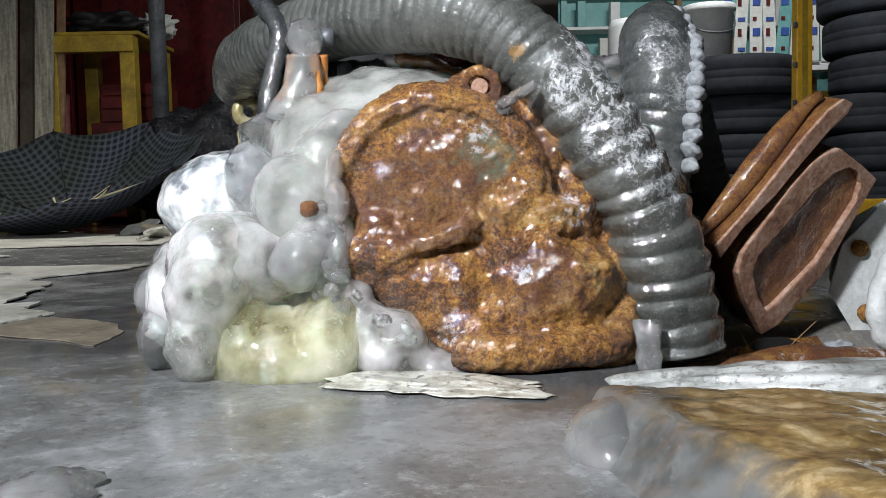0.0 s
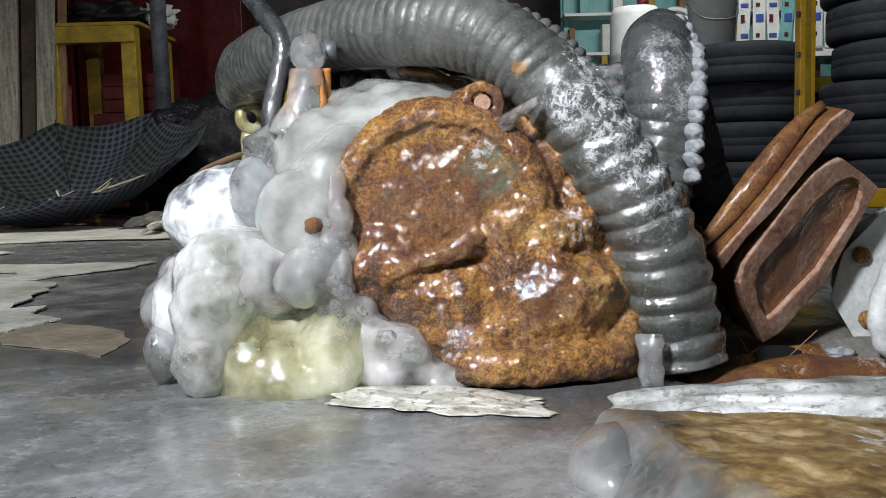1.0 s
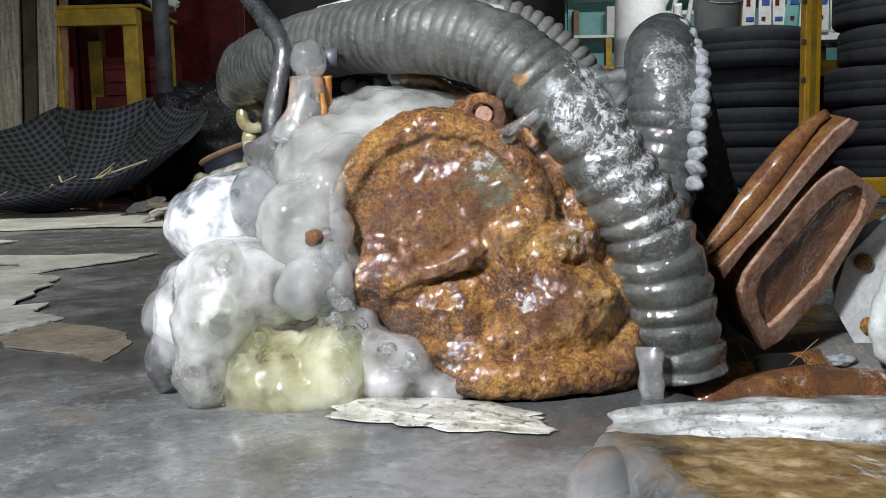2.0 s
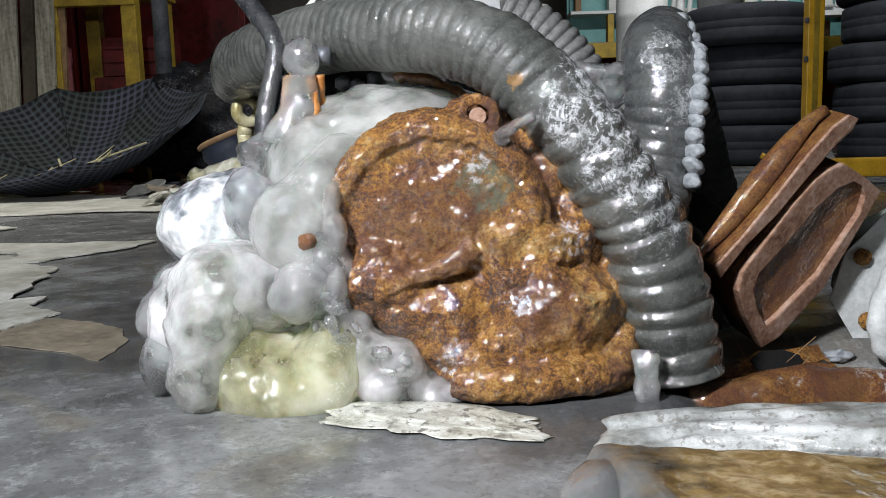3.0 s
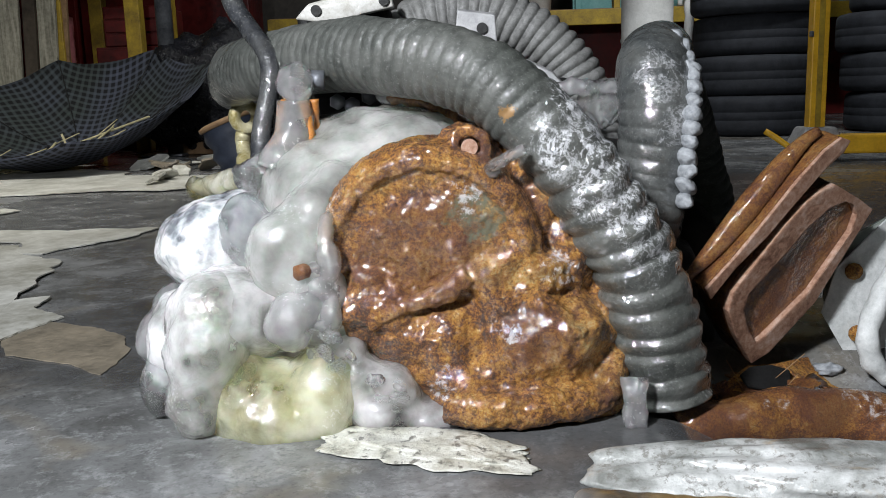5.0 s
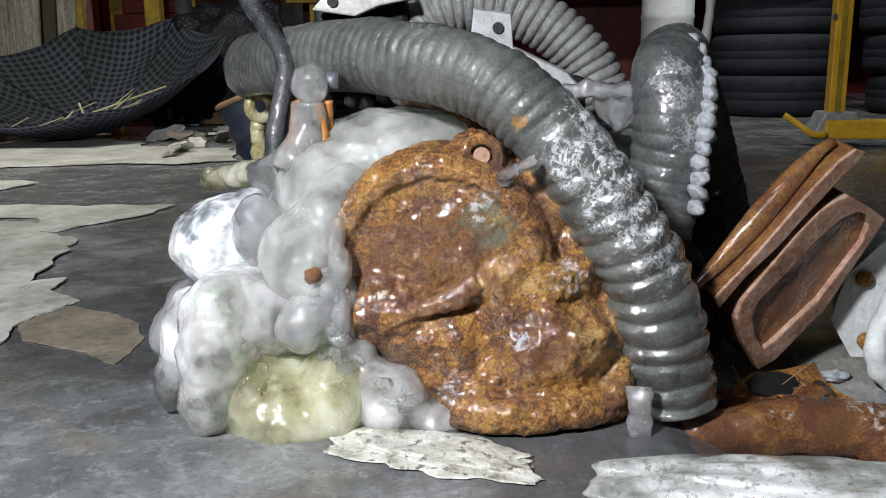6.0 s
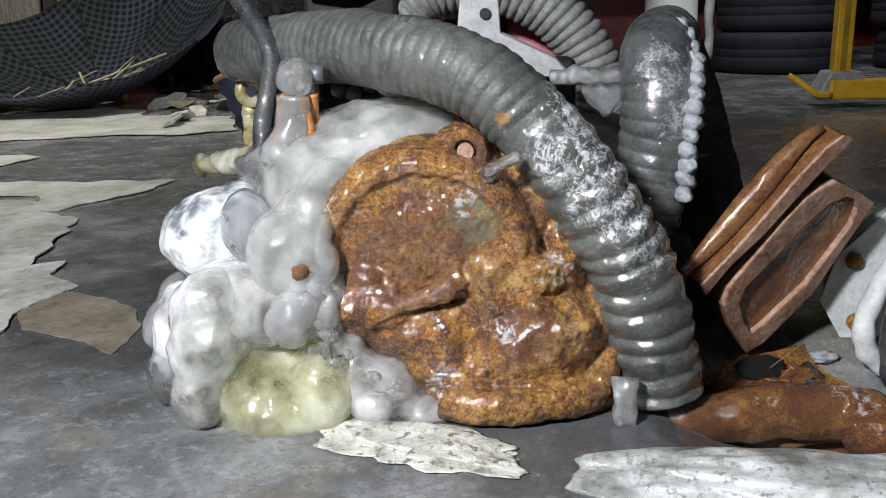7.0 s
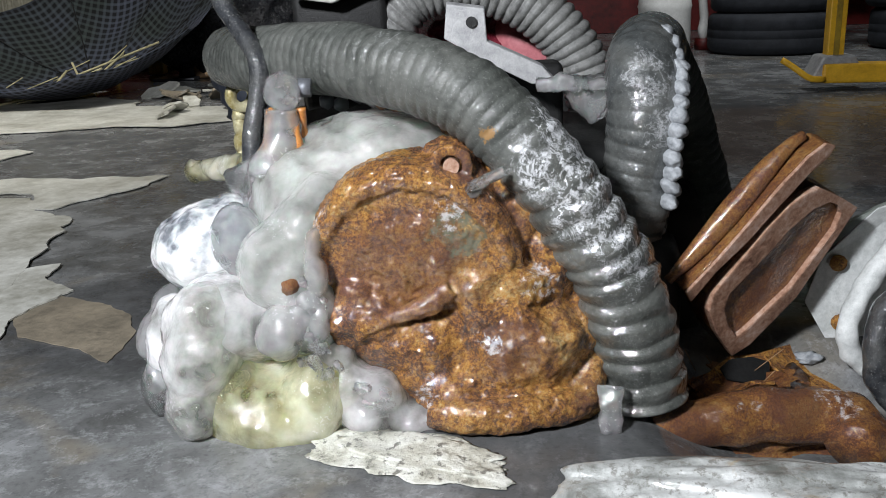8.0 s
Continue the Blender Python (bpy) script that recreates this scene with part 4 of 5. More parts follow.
part("rod", tube([(0.690, 1.245, 0.170), (0.645, 1.225, 0.120), (0.606, 1.210, 0.060), (0.596, 1.200, 0.020), (0.606, 1.200, -0.010), (0.632, 1.200, -0.035)], 0.015, 0.004, 16, 0.004, 40), PLATE_WHITE, rail)
coil = thing("black_hose", (0.624, 1.150, 0.001), "wet black rubber hose loop", "hose")
part("hose_wall", tube([(0.692, 1.160, 0.111), (0.630, 1.150, 0.092), (0.609, 1.140, 0.039), (0.619, 1.130, -0.032), (0.682, 1.120, -0.088)], 0.016, 0.004, 16, 0.003, 40), TUBE_BLACK, coil)

elbow = thing("rusty_pipe", (0.440, 1.090, -0.032), "wet rusty pipe lying on the floor with an elbow end", "pipe")
part("pipe_wall", tube([(0.286, 1.030, -0.028), (0.345, 1.040, -0.029), (0.421, 1.055, -0.030), (0.497, 1.065, -0.034), (0.545, 1.065, -0.040), (0.559, 1.040, -0.047), (0.535, 1.010, -0.057)], lambda s, u, a: 0.02 + 0.016 * min(1, u * 3), 0.004, 28, 0.008, 24), RUST_PIPE, elbow)
scrap = thing("rusty_scrap_plate", (0.482, 1.200, -0.021), "torn rusty sheet with a dark oval hole", "scrap metal")
part("sheet", cut([(0.357, 1.140, -0.032), (0.430, 1.200, -0.009), (0.477, 1.220, -0.014), (0.552, 1.270, -0.019), (0.609, 1.280, -0.043), (0.605, 1.200, -0.066), (0.509, 1.160, -0.054)], (0, 0.006, -0.008), 0.002), RUST_DRY, scrap, smooth=False)
# A solid plate on the sheet, coloured as dark as the hole's inside.
part("hole", cut([(p[0], p[1] - 0.004, p[2] + 0.006) for p in ((0.409, 1.170, -0.017), (0.427, 1.185, -0.011), (0.461, 1.195, -0.012), (0.486, 1.195, -0.021), (0.479, 1.165, -0.038), (0.445, 1.160, -0.036), (0.417, 1.160, -0.030))], (0, 0.003, -0.004), 0.001), HOLE_SHADE, scrap, "black plate for the shade inside an oval hole")
part("rubble", blob((0.44, 1.16, -0.085), (0.17, 0.12, 0.05), (0, 0, 0), 0.5, 5, 4, 2.9), RUST_DARK, scrap)
for i in range(16):
    x_, y_ = random.uniform(0.33, 0.56), random.uniform(1.08, 1.2)
    bm_ = slab(ragged((0, 0), random.uniform(0.008, 0.026), random.uniform(0.005, 0.013), i * 2.3, 10, 0.7), 0.003, pose(x_, y_, -0.035 + random.uniform(0, 0.012), random.uniform(-25, 25), random.uniform(-25, 25), random.uniform(0, 180)), 0)
    part("flake", bm_, RUST_DRY if i % 3 else RUST_DARK, scrap, smooth=False)
for i in range(5):
    x_, y_ = random.uniform(0.36, 0.5), random.uniform(1.12, 1.2)
    part("twig", rod((x_, y_, -0.03), (x_ + random.uniform(-0.05, 0.05), y_ - 0.02, random.uniform(0.0, 0.03)), 0.0006, 6), CARD, scrap)
lone("ice_chip", blob((0.557, 1.235, -0.030), (0.019, 0.012, 0.009), (0, 0, 0), 0.5, 4, 3, 9.0), FROST, "small white ice chip on the rusty sheet", "ice chip")

# ---- ice and litter on the floor ----
slab_ = lone("ice_slab", blob((0.465, 0.805, -0.002), (0.285, 0.072, 0.044), (0, 0, -7), 0.26, 3.2, 6, 4.4), SLAB_ICE, "long frosted white ice slab lying on the floor", "ice slab")
lone("ice_fragment", blob((-0.005, 0.918, -0.002), (0.118, 0.05, 0.006), (0, 0, -20), 0.5, 3.4, 5, 7.7), CRUST, "flat cracked white ice fragment frozen to the floor", "ice fragment")
log_ = thing("iced_scrap", (0.268, 0.779, 0.000), "rusty tan lump frozen under rounded clear ice on the floor", "iced scrap")
core_bm = bmesh.new()
core_top = [core_bm.verts.new(p) for p in ((0.128, 0.745, 0.037), (0.36, 0.7, 0.035), (0.56, 0.66, 0.03), (0.56, 0.35, 0.03), (0.26, 0.36, 0.04), (0.165, 0.585, 0.042))]
core_foot = [core_bm.verts.new(p) for p in ((0.098, 0.75, -0.014), (0.36, 0.735, -0.014), (0.58, 0.69, -0.014), (0.58, 0.33, -0.014), (0.215, 0.34, -0.014), (0.118, 0.56, -0.014))]
core_bm.faces.new(core_top)
core_bm.faces.new(core_foot[::-1])
for i in range(6):
    core_bm.faces.new((core_top[i], core_foot[i], core_foot[(i + 1) % 6], core_top[(i + 1) % 6]))
bmesh.ops.recalc_face_normals(core_bm, faces=core_bm.faces)
core = part("ice_loaf", core_bm, PIPE_GLAZED, log_)
mod = core.modifiers.new("grow", "REMESH")
mod.mode, mod.voxel_size, mod.use_smooth_shade = "VOXEL", 0.0035, True
mod = core.modifiers.new("melt", "SMOOTH")
mod.iterations, mod.factor = 30, 0.6
for nm, size, strength in (("core_swell", 0.06, 0.01), ("core_grain", 0.014, 0.0018)):
    tex = bpy.data.textures.new(nm, "CLOUDS")
    tex.noise_scale, tex.noise_depth = size, 2
    mod = core.modifiers.new(nm, "DISPLACE")
    mod.texture, mod.strength, mod.mid_level, mod.texture_coords = tex, strength, 0.5, "LOCAL"

part("ice_cap", blob((0.138, 0.695, -0.006), (0.045, 0.065, 0.04), (0, 0, -14), 0.06, 1.4, 5, 3.0), ICE_CLEAR, log_, "rounded clear ice cap over the rusty end")
lone("ice_lump", blob((-0.287, 0.601, -0.000), (0.04, 0.03, 0.012), (0, 0, 20), 0.4, 3, 4, 2.0), ICE_CLEAR, "small clear ice lump frozen to the floor", "ice lump")
for at, thick in (
    ([(-1.339, 2.311, 0.000), (-1.155, 2.309, 0.000), (-1.070, 2.159, 0.000), (-0.928, 2.061, 0.000), (-0.873, 1.818, 0.000), (-0.825, 1.525, 0.000), (-0.857, 1.467, 0.000)], 0.004),
    ([(-0.824, 1.409, 0.000), (-0.846, 1.564, 0.000), (-0.862, 1.661, 0.000), (-0.789, 1.699, 0.000), (-0.775, 1.602, 0.000), (-0.687, 1.531, 0.000), (-0.720, 1.444, 0.000), (-0.731, 1.377, 0.000), (-0.706, 1.302, 0.000), (-0.712, 1.214, 0.000)], 0.003),
    ([(-1.532, 2.587, 0.000), (-1.164, 2.553, 0.000), (-0.855, 2.559, 0.000), (-0.895, 2.393, 0.000), (-0.996, 2.253, 0.000), (-1.027, 2.171, 0.000), (-1.082, 2.178, 0.000), (-1.180, 2.359, 0.000), (-1.416, 2.387, 0.000)], 0.006),
    ([(-2.999, 5.096, 0.000), (-2.357, 5.252, 0.000), (-1.929, 4.639, 0.000), (-1.662, 4.458, 0.000), (-1.591, 4.232, 0.000), (-1.115, 4.119, 0.000), (-0.962, 3.653, 0.000), (-1.187, 3.535, 0.000), (-1.442, 3.585, 0.000), (-1.646, 3.510, 0.000), (-1.824, 3.489, 0.000), (-2.001, 3.388, 0.000)], 0.012),
    ([(-2.184, 3.247, 0.000), (-1.511, 3.046, 0.000), (-1.571, 2.853, 0.000), (-1.892, 2.807, 0.000)], 0.004),
):
    lone("ice_sheet", cut([(p[0], p[1], thick * 0.3 - 0.0015) for p in torn(at)], (0, 0, 0.003), 0), SHEET_WHITE, "thin broken white sheet of ice on the wet floor", "ice sheet", group="broken sheets on the floor", smooth=False)
lone("card_scrap", cut([(p[0], p[1], -0.0025) for p in torn(((-0.740, 1.404, 0.000), (-0.724, 1.518, 0.000), (-0.606, 1.465, 0.000), (-0.532, 1.405, 0.000), (-0.489, 1.314, 0.000), (-0.489, 1.204, 0.000), (-0.590, 1.273, 0.000), (-0.683, 1.313, 0.000)))], (0, 0, 0.0015), 0), SHEET_TAN, "soggy tan scrap of card on the wet floor", "card scrap", smooth=False)
for i in range(14):
    c_ = ((-1.33, 4.3, 0.0), (-1.12, 4.0, 0.0), (-1.5, 4.7, 0.0))[i % 3]
    x_, y_ = c_[0] + random.uniform(-0.2, 0.2), c_[1] + random.uniform(-0.2, 0.2)
    lone("ice_shard", slab(ragged((0, 0), random.uniform(0.04, 0.12), random.uniform(0.03, 0.07), i * 1.9, 14, 0.6), 0.012, pose(x_, y_, 0.025, random.uniform(-22, 22), random.uniform(-22, 22), random.uniform(0, 180)), 0.002), SHEET_WHITE if i % 3 else SHEET_TAN, "pale broken shard lying on the floor", "shard", group="shards behind the casting", smooth=False)

# ---- background ----
timber = thing("drilled_timber", (-1.61, 5.65, 0.000), "brown timber offcut with drilled holes on the floor", "timber")
part("board", box((-1.74, 5.6, 0.0), (-1.48, 5.7, 0.1), 0.01, (0, 0, 4)), CARD, timber, smooth=False)
# Drilled holes drawn as black discs, their inner shade in the colour.
for x_ in (-1.66, -1.56):
    part("hole", rod((x_, 5.6, 0.06), (x_, 5.585, 0.06), 0.028, 16), BLACK, timber)

boot = thing("rubber_sleeve", (-0.6, 3.02, 0.0), "dark blue ribbed rubber sleeve with a tan rim", "rubber sleeve")
part("sleeve", lathe([(0.0, 0.0), (0.066, 0.0), (0.074, 0.02), (0.064, 0.05), (0.076, 0.08), (0.066, 0.11), (0.076, 0.14), (0.066, 0.17), (0.076, 0.2), (0.066, 0.23), (0.076, 0.26), (0.07, 0.31), (0.062, 0.31), (0.06, 0.1), (0.0, 0.08)], pose(-0.645, 3.02, 0.02, 0, -21, 0) @ Matrix.Diagonal((1.35, 1.35, 0.95, 1)), 40), RUBBER_BLUE, boot)
part("rim", lathe([(0.062, 0.312), (0.07, 0.318), (0.079, 0.312), (0.079, 0.3), (0.07, 0.296), (0.062, 0.312)], pose(-0.645, 3.02, 0.02, 0, -21, 0) @ Matrix.Diagonal((1.35, 1.35, 0.95, 1)), 40), CARD, boot, "worn tan rim")


def umbrella():
    """An open umbrella lying upside down: cloth panels between ribs, edge scalloped."""
    t_ = thing("umbrella", (-2.12, 4.95, 0.0), "black and grey plaid umbrella lying open upside down", "umbrella")
    m = pose(-2.1, 4.95, 0.03, 16, -11, 20) @ Matrix.Diagonal((1.0, 1.0, 1.0, 1))
    bm = bmesh.new()
    uvl = bm.loops.layers.uv.new("UVMap")
    n_r, n_a, R_ = 14, 96, 0.82
    grid = []
    for i in range(n_r + 1):
        u = i / n_r
        ring = []
        for j in range(n_a):
            a = 2 * math.pi * j / n_a
            seg = abs(math.sin(4 * a))
            r = R_ * u * (1 - 0.09 * seg * u)
            z = 0.43 * (1 - math.cos(u * 1.35)) * 1.05 - 0.05 * seg * u * u + 0.02 * noise.noise(Vector((r * math.cos(a) * 5, r * math.sin(a) * 5, 1)))
            ring.append(bm.verts.new(m @ Vector((r * math.cos(a), r * math.sin(a), z + 0.03))))
        grid.append(ring)
    for i in range(n_r):
        for j in range(n_a):
            f = bm.faces.new((grid[i][j], grid[i][(j + 1) % n_a], grid[i + 1][(j + 1) % n_a], grid[i + 1][j])) if i else None
            if f is None:
                continue
            mid = 2 * math.pi * (math.floor(8 * (j + 0.5) / n_a) + 0.5) / 8
            for lp, (ii, jj) in zip(f.loops, ((i, j), (i, j + 1), (i + 1, j + 1), (i + 1, j))):
                a, r = 2 * math.pi * jj / n_a - mid, R_ * ii / n_r
                lp[uvl].uv = (r * math.sin(a) / 0.044, r * math.cos(a) / 0.044)
    ob = part("canopy", bm, PLAID, t_)
    sol = ob.modifiers.new("cloth", "SOLIDIFY")
    sol.thickness = 0.003
    for k_ in range(8):
        a = 2 * math.pi * k_ / 8
        pts = [m @ Vector((R_ * u * math.cos(a), R_ * u * math.sin(a), 0.43 * (1 - math.cos(u * 1.35)) * 1.05 + 0.045)) for u in (0.08, 0.4, 0.7, 1.0)]
        part("rib", tube(pts, 0.0035, 0.03, 6), BLACK, t_)
    for a0, b0 in (((-0.45, -0.25, 0.12), (0.42, -0.12, 0.2)), ((-0.5, -0.34, 0.16), (0.0, -0.4, 0.18)), ((0.0, -0.4, 0.16), (0.22, -0.16, 0.2)), ((-0.02, -0.3, 0.1), (-0.03, -0.3, 0.27)), ((-0.3, -0.2, 0.1), (0.1, -0.3, 0.2)), ((-0.2, -0.35, 0.15), (-0.08, -0.2, 0.2))):
        part("stretcher", rod(m @ Vector(a0), m @ Vector(b0), 0.006, 8), STRAW, t_)
    for _ in range(14):
        x_, y_ = random.uniform(-0.45, 0.25), random.uniform(-0.42, -0.1)
        a_ = random.uniform(-0.6, 0.6)
        l_ = random.uniform(0.06, 0.2)
        part("straw", rod(m @ Vector((x_, y_, 0.17)), m @ Vector((x_ + l_ * math.cos(a_), y_ + l_ * math.sin(a_), random.uniform(0.16, 0.22))), 0.003, 6), STRAW, t_)
    return t_


umbrella()


def tyre():
    t_ = thing("truck_tyre", (0, 0, 0), "worn black truck tyre lying flat in a stack", "tyre", "stacked tyres")
    prof = [(0.25, 0.02), (0.28, 0.0), (0.36, 0.0), (0.392, 0.008), (0.41, 0.03), (0.414, 0.05), (0.4145, 0.1), (0.4125, 0.103), (0.4145, 0.106), (0.4145, 0.152), (0.4125, 0.155), (0.4145, 0.158), (0.414, 0.208), (0.41, 0.23), (0.392, 0.25), (0.36, 0.258), (0.28, 0.258), (0.25, 0.24), (0.24, 0.17), (0.24, 0.08), (0.25, 0.02)]
    part("casing", lathe(prof, Matrix(), 56), RUBBER, t_)
    return t_


first = tyre()
spots = []
for sx, sy, n_t, lean in ((2.04, 6.15, 4, 0.02), (3.1, 6.1, 6, -0.03), (4.0, 6.6, 5, 0.02), (2.5, 7.2, 3, 0.0)):
    spots += [(sx + lean * (k_ % 3), sy + 0.03 * ((k_ * 7) % 3 - 1), 0.26 * k_, 31 * k_ + 50 * sx) for k_ in range(n_t)]
first.location = spots[0][:3]
for x_, y_, z_, a_ in spots[1:]:
    copy_thing(first, pose(x_, y_, z_, 0, 0, a_))

jack = thing("yellow_jack", (1.66, 4.1, 0.0), "scratched yellow painted floor jack stand with a long upright", "jack")
jack_post = part("upright", box((1.628, 4.06, 0.12), (1.702, 4.12, 2.0), 0.005), YELLOW, jack, smooth=False)
part("channel", box((1.653, 4.054, 0.14), (1.677, 4.0595, 2.0), 0.001), YELLOW_DIM, jack_post, smooth=False)
jack_foot = part("foot", box((1.6, 3.97, 0.03), (2.35, 4.07, 0.115), 0.012, (0, 0, -6)), YELLOW, jack, smooth=False)
part("shoe", cut([(1.54, 4.02, 0.03), (1.8, 4.02, 0.03), (1.74, 4.02, 0.15), (1.6, 4.02, 0.15)], (0, 0.14, 0), 0.01), METAL_GREY, jack, "scuffed grey shoe", smooth=False)
part("lever", tube([(1.6, 4.0, 0.05), (1.53, 3.98, 0.06), (1.46, 4.0, 0.11), (1.4, 4.02, 0.15)], 0.014, 0.02, 10), YELLOW, jack)
part("wheel", rod((2.15, 3.93, 0.045), (2.15, 3.89, 0.045), 0.045, 20), BLACK, jack_foot)
for z_ in (0.55, 0.72, 0.9):
    part("clip", box((1.61, 4.045, z_), (1.627, 4.06, z_ + 0.025), 0.003), STEEL_DARK, jack_post)
standpipe = thing("frosted_pole", (1.67, 6.45, 0.0), "thin frosted pole standing on a red foot beside the tyres", "pole")
part("pole", tube([(1.67, 6.45, 0.07), (1.655, 6.45, 0.4), (1.69, 6.45, 0.75), (1.67, 6.45, 1.3)], 0.032, 0.02, 14, 0.02, 9), WHITE_PLASTIC, standpipe)
part("foot", rod((1.67, 6.45, 0.0), (1.67, 6.45, 0.075), 0.06, 20), RED, standpipe, "red foot")

rack = thing("yellow_rack", (-2.9, 6.3, 0.0), "grimy yellow steel rack with red boxes", "rack")
for x_ in (-2.62, -2.1):
    for y_ in (6.0, 6.7):
        part("leg", box((x_ - 0.05, y_ - 0.05, 0), (x_ + 0.05, y_ + 0.05, 1.27), 0.006), YELLOW_DIM, rack, smooth=False)
part("beam", box((-2.62, 5.93, 1.16), (-2.05, 6.0, 1.27), 0.006), YELLOW_DIM, rack, smooth=False)
part("shelf", box((-2.67, 5.96, 1.275), (-2.02, 6.75, 1.3), 0.004), YELLOW_DIM, rack, smooth=False)
part("cross_beam", box((-2.57, 6.02, 0.15), (-2.1, 6.08, 0.22), 0.006), YELLOW_DIM, rack, smooth=False)
for lo, hi in (((-2.5, 6.3, 0.0), (-2.0, 6.9, 0.72)), ((-2.45, 6.35, 0.722), (-2.05, 6.9, 1.0))):
    b_ = thing("red_cabinet", ((lo[0] + hi[0]) / 2, lo[1], lo[2]), "faded red steel tool cabinet in the shade", "cabinet")
    part("body", box(lo, hi, 0.008), RED, b_, smooth=False)
    for k_ in range(3):
        z_ = lo[2] + (hi[2] - lo[2]) * (k_ + 0.08) / 3
        part("drawer", box((lo[0] + 0.02, lo[1] - 0.012, z_), (hi[0] - 0.02, lo[1] - 0.002, z_ + (hi[2] - lo[2]) * 0.28), 0.003), RED, b_, smooth=False)
wallred = thing("red_cabinet", (-3.5, 8.6, 0.0), "large red steel cupboard against the wall", "cabinet")
part("body", box((-5.1, 8.5, 0.0), (-1.9, 9.1, 2.3), 0.01), RED, wallred, smooth=False)
for i in range(4):
    part("door", box((-5.06 + 0.79 * i, 8.47, 0.1), (-4.32 + 0.79 * i, 8.497, 2.2), 0.005), RED, wallred, smooth=False)
lone("black_cloth", blob((-2.3, 6.2, 1.37), (0.3, 0.2, 0.09), (0, 0, 0), 0.6, 5, 4, 3.0), BLACK, "crumpled black cloth on the rack", "cloth")
lone("paper_bag", blob((-1.98, 6.25, 1.37), (0.12, 0.1, 0.09), (0, 0, 0), 0.6, 6, 4, 5.0), PAPER, "crumpled pale paper bag on the rack", "paper bag")
lone("red_box", box((-2.98, 6.1, 0.0), (-2.72, 6.5, 0.95), 0.01), PINK, "dull red box beside the rack", "box", smooth=False)
post = thing("steel_post", (-1.82, 5.6, 0.0), "dark grey round steel post", "post")
part("pole", rod((-1.77, 5.6, 0.0), (-1.79, 5.6, 4.2), 0.05, 24), STEEL_DARK, post)
part("base_plate", box((-1.95, 5.47, 0.0), (-1.69, 5.73, 0.015), 0.003), STEEL_DARK, post)
for i, (x_, w_, mat_) in enumerate(((-2.45, 0.1, WOOD_GREY), (-2.34, 0.07, WOOD_DARK), (-2.27, 0.1, WOOD_GREY), (-2.62, 0.16, WOOD_GREY), (-2.17, 0.045, CARD))):
    lone("leaning_board", box((x_ * 1.19, 5.85 + 0.03 * i, 0.0), (x_ * 1.19 + w_ * 1.2, 5.88 + 0.03 * i, 2.2), 0.004, (0, 3, 0)), mat_, "weathered board leaning upright against the rack", "board", group="leaning boards", smooth=False)
bag = thing("black_bag", (-1.5, 5.7, 0.0), "bulging black plastic bag on the floor", "bag")
part("sack", blob((-1.5, 5.7, 0.36), (0.46, 0.32, 0.4), (0, 0, 0), 0.35, 4, 5, 2.0), BAG_BLACK, bag)
part("knot", blob((-1.42, 5.66, 0.77), (0.06, 0.05, 0.07), (10, 15, 0), 0.6, 4, 3, 4.0), BAG_BLACK, bag)

bench = thing("workbench", (1.2, 8.2, 0.0), "cluttered workbench with a yellow edge beam and wood top", "workbench")
part("top", box((-1.6, 7.9, 0.94), (4.4, 8.7, 1.0), 0.01), CARD, bench, smooth=False)
part("edge_beam", box((-1.6, 7.84, 0.86), (4.4, 7.897, 0.99), 0.006), YELLOW_DIM, bench, smooth=False)
for x_ in (-1.4, 0.3, 1.62, 2.9, 4.3):
    part("leg", box((x_, 7.86, 0), (x_ + 0.1, 7.96, 0.857), 0.006), YELLOW_DIM, bench, smooth=False)
part("back_panel", box((-1.6, 8.62, 0.0), (4.4, 8.68, 0.93), 0.004), RED, bench, smooth=False)


def pail(x, y, z, r, h, mat_, label):
    t_ = thing("bucket", (x, y, z), label, "bucket")
    part("body", lathe([(0.0, 0.0), (r * 0.86, 0.0), (r, h), (r * 1.05, h), (r * 1.05, h - 0.03), (r * 1.0, h - 0.035)], pose(x, y, z), 32), mat_, t_)
    part("lid", lathe([(0.0, h + 0.012), (r * 1.03, h + 0.012), (r * 1.06, h), (r * 1.06, h - 0.02)], pose(x, y, z), 32), mat_, t_)
    part("bail", tube([(x - r * 1.05, y, z + h * 0.85), (x - r * 0.6, y - r, z + h * 0.5), (x + r * 0.6, y - r, z + h * 0.5), (x + r * 1.05, y, z + h * 0.85)], 0.005, 0.02, 6), STEEL_DARK, t_)


drum = thing("white_drum", (1.3, 6.0, 0.0), "frosty white plastic drum standing on the floor", "drum")
part("body", lathe([(0.0, 0.0), (0.2, 0.0), (0.215, 0.03), (0.21, 0.3), (0.218, 0.32), (0.21, 0.34), (0.21, 0.62), (0.218, 0.64), (0.21, 0.66), (0.21, 0.97), (0.218, 0.99), (0.21, 1.01), (0.205, 1.25), (0.18, 1.3), (0.0, 1.31)], pose(1.3, 6.0, 0) @ Matrix.Diagonal((0.8, 0.8, 1, 1)), 40), WHITE_PLASTIC, drum)
part("cap", rod((1.34, 5.95, 1.3), (1.34, 5.95, 1.36), 0.04, 16), RED, drum)
pail(1.86, 6.15, 1.045, 0.17, 0.36, WHITE_PLASTIC, "white plastic pail on top of the tyres")
pail(0.75, 8.1, 1.0, 0.16, 0.34, WHITE_PLASTIC, "white plastic pail on the workbench")
chair = thing("white_chair", (1.85, 7.9, 1.0), "white tubular chair stored on the bench", "chair")
for x_ in (1.75, 1.98, 2.12):
    part("tube", tube([(x_, 7.88, 1.0), (x_, 7.88, 1.3), (x_ + 0.05, 7.88, 1.62)], 0.022, 0.03, 10), WHITE_PLASTIC, chair)
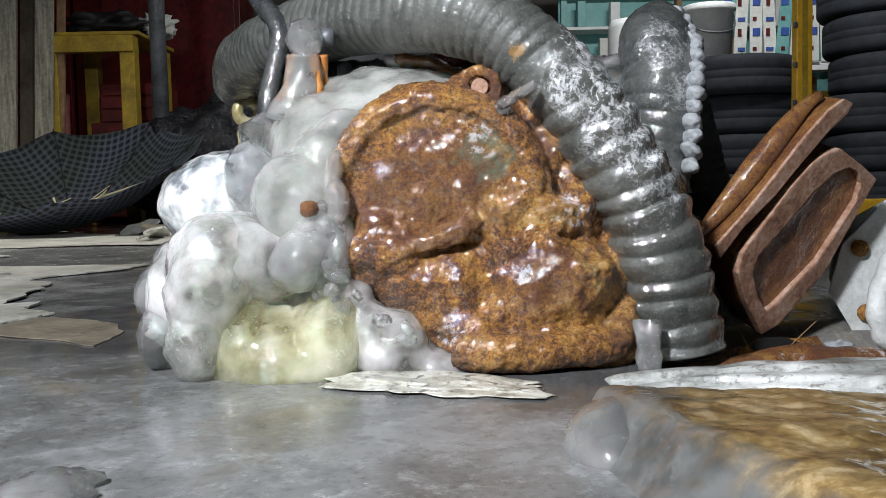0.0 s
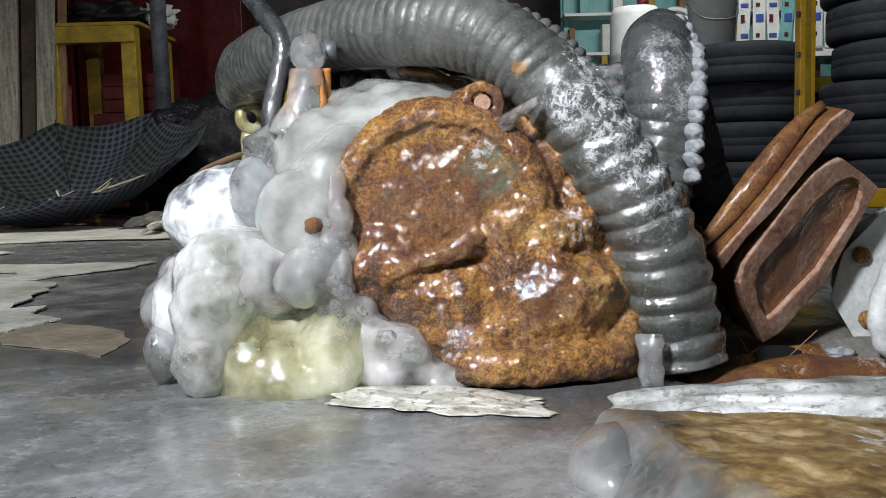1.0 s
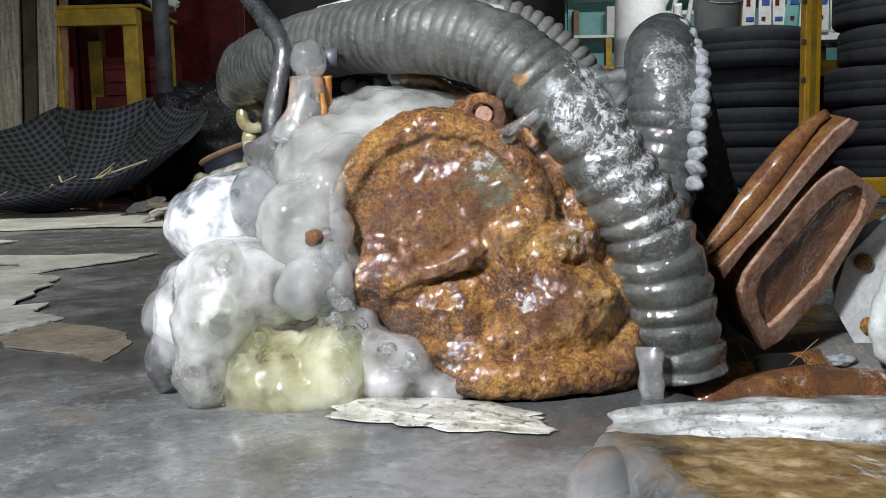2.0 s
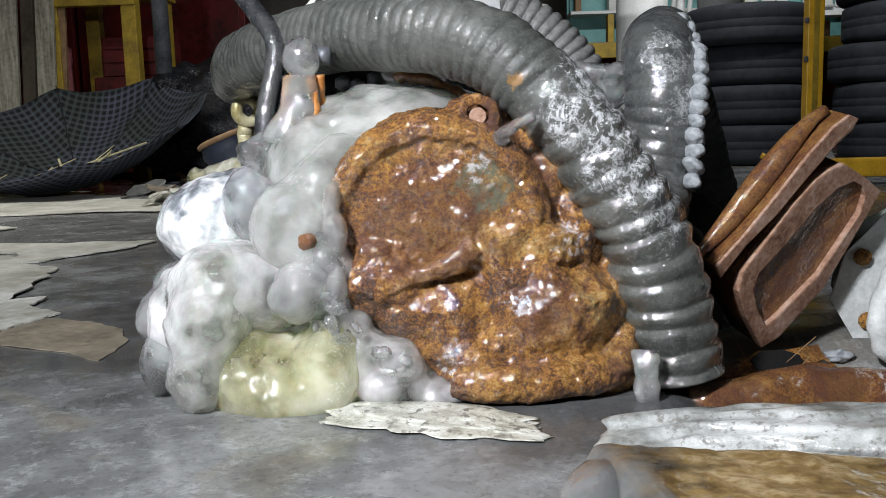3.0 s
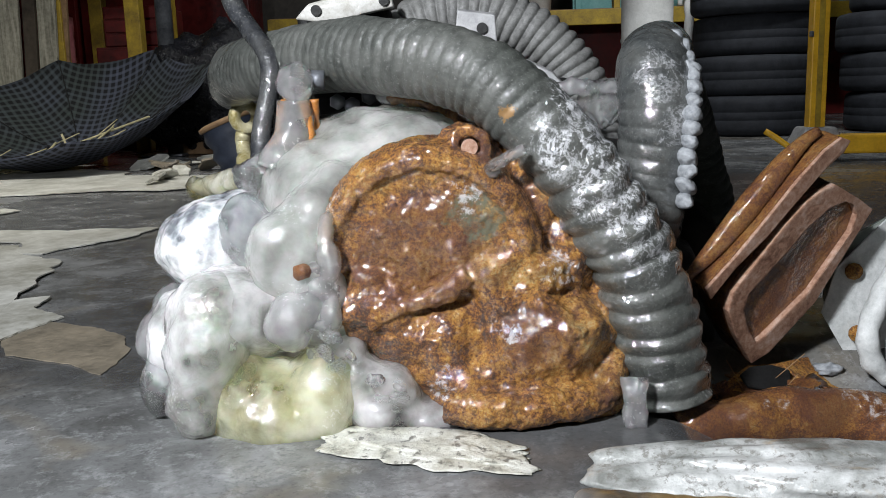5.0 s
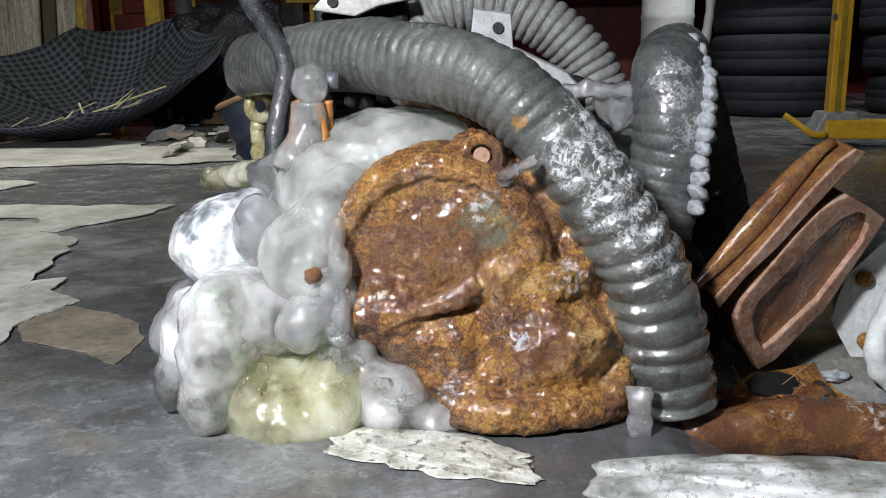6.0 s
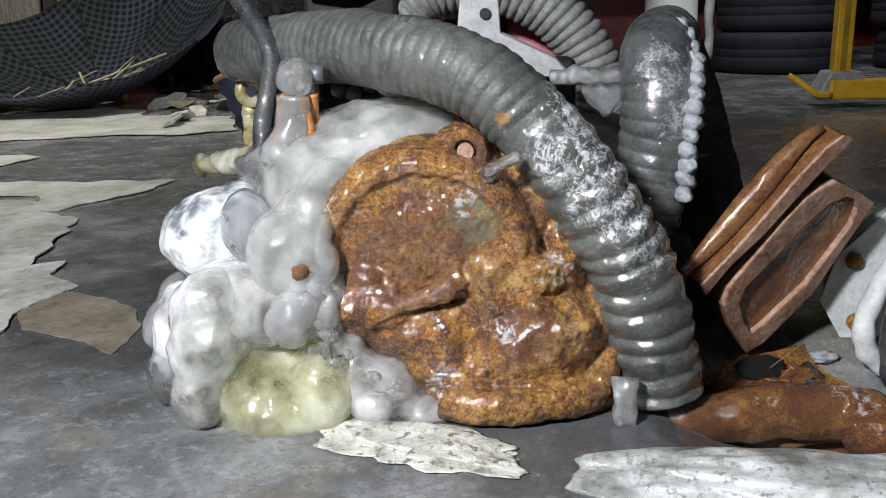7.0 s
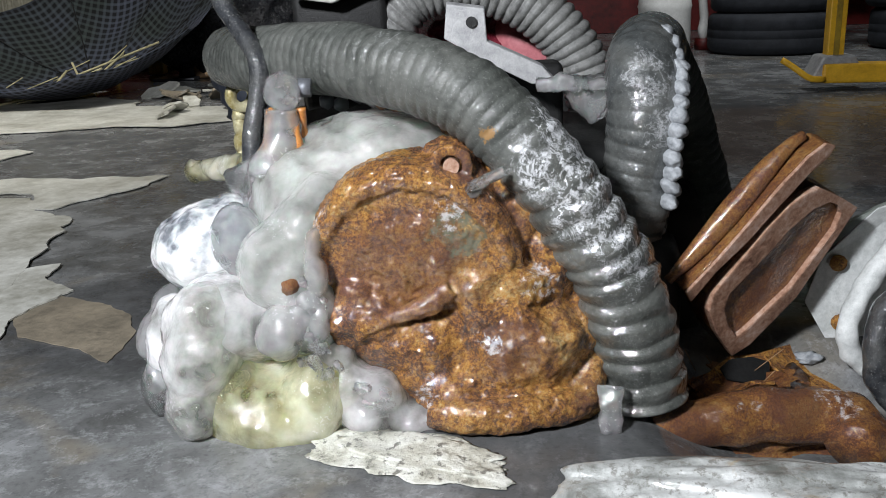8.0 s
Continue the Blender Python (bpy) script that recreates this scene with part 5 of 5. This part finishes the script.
part("hoop", tube([(1.9, 7.86, 1.05), (1.9, 7.86, 1.45), (2.0, 7.86, 1.6), (2.16, 7.86, 1.58), (2.24, 7.86, 1.42), (2.25, 7.86, 1.05)], 0.024, 0.03, 10), WHITE_PLASTIC, chair)
part("slat", box((1.6, 7.9, 1.42), (2.3, 7.94, 1.46), 0.008), WHITE_PLASTIC, chair)
shelf_ = thing("back_shelf", (2.0, 8.9, 0.0), "teal painted shelf with boxes and papers", "shelf")
part("panel", box((1.2, 9.0, 1.0), (4.6, 9.06, 2.6), 0.004), TEAL, shelf_, smooth=False)
for x_ in (1.22, 2.9, 4.5):
    part("upright", box((x_, 8.94, 0.0), (x_ + 0.06, 8.997, 2.6), 0.004), TEAL, shelf_, smooth=False)
for z_ in (1.34, 1.72, 2.1):
    part("board", box((1.2, 8.72, z_), (4.6, 8.997, z_ + 0.03), 0.004), WHITE_PLASTIC, shelf_, smooth=False)
for i in range(30):
    x_ = 1.25 + 0.108 * i
    w_, h_ = random.uniform(0.05, 0.1), random.uniform(0.14, 0.28)
    z_ = (1.375, 1.755, 1.003)[i % 3] if i % 3 < 2 else 1.005
    y_ = 8.75 if i % 3 < 2 else 8.2
    nm_, mat_, lb_ = (("box", CARD, "small brown cardboard box on the shelf"), ("carton", PAPER, "pale printed carton on the shelf"), ("tin", TEAL, "small teal tin on the bench"), ("carton", WHITE_PLASTIC, "white carton on the shelf"), ("box", YELLOW_DIM, "small yellow box on the shelf"))[(i * 7) % 5]
    lone(nm_, box((x_, y_, z_), (x_ + w_, y_ + 0.12, z_ + h_), 0.004), mat_, lb_, nm_, group="shelf goods", smooth=False)
for i in range(9):
    x_ = 2.28 + 0.115 * i
    t_ = thing("magazine", (x_, 7.2, 1.2), "pale printed magazine hanging in a rack", "magazine", "hanging magazines")
    cover_ = part("cover", box((x_, 7.2 + 0.02 * (i % 2), 1.17), (x_ + 0.1, 7.215 + 0.02 * (i % 2), 1.75), 0.003, (0, 6 - 3 * (i % 4), 0)), PAPER if i % 4 else TEAL, t_, smooth=False)
    for k_ in range(4):
        part("print_bar", box((x_ + 0.02, 7.19 + 0.02 * (i % 2), 1.26 + 0.12 * k_), (x_ + 0.05 + 0.03 * ((i + k_) % 2), 7.197 + 0.02 * (i % 2), 1.29 + 0.12 * k_ + 0.03 * (k_ % 2)), 0.0), BLUE_INK if (i + k_) % 2 else RED, cover_, smooth=False)
lone("magazine_rail", box((2.2, 7.24, 1.1), (3.4, 7.4, 1.165), 0.006), WHITE_PLASTIC, "white rail of the magazine rack", "rail", "structure", smooth=False)
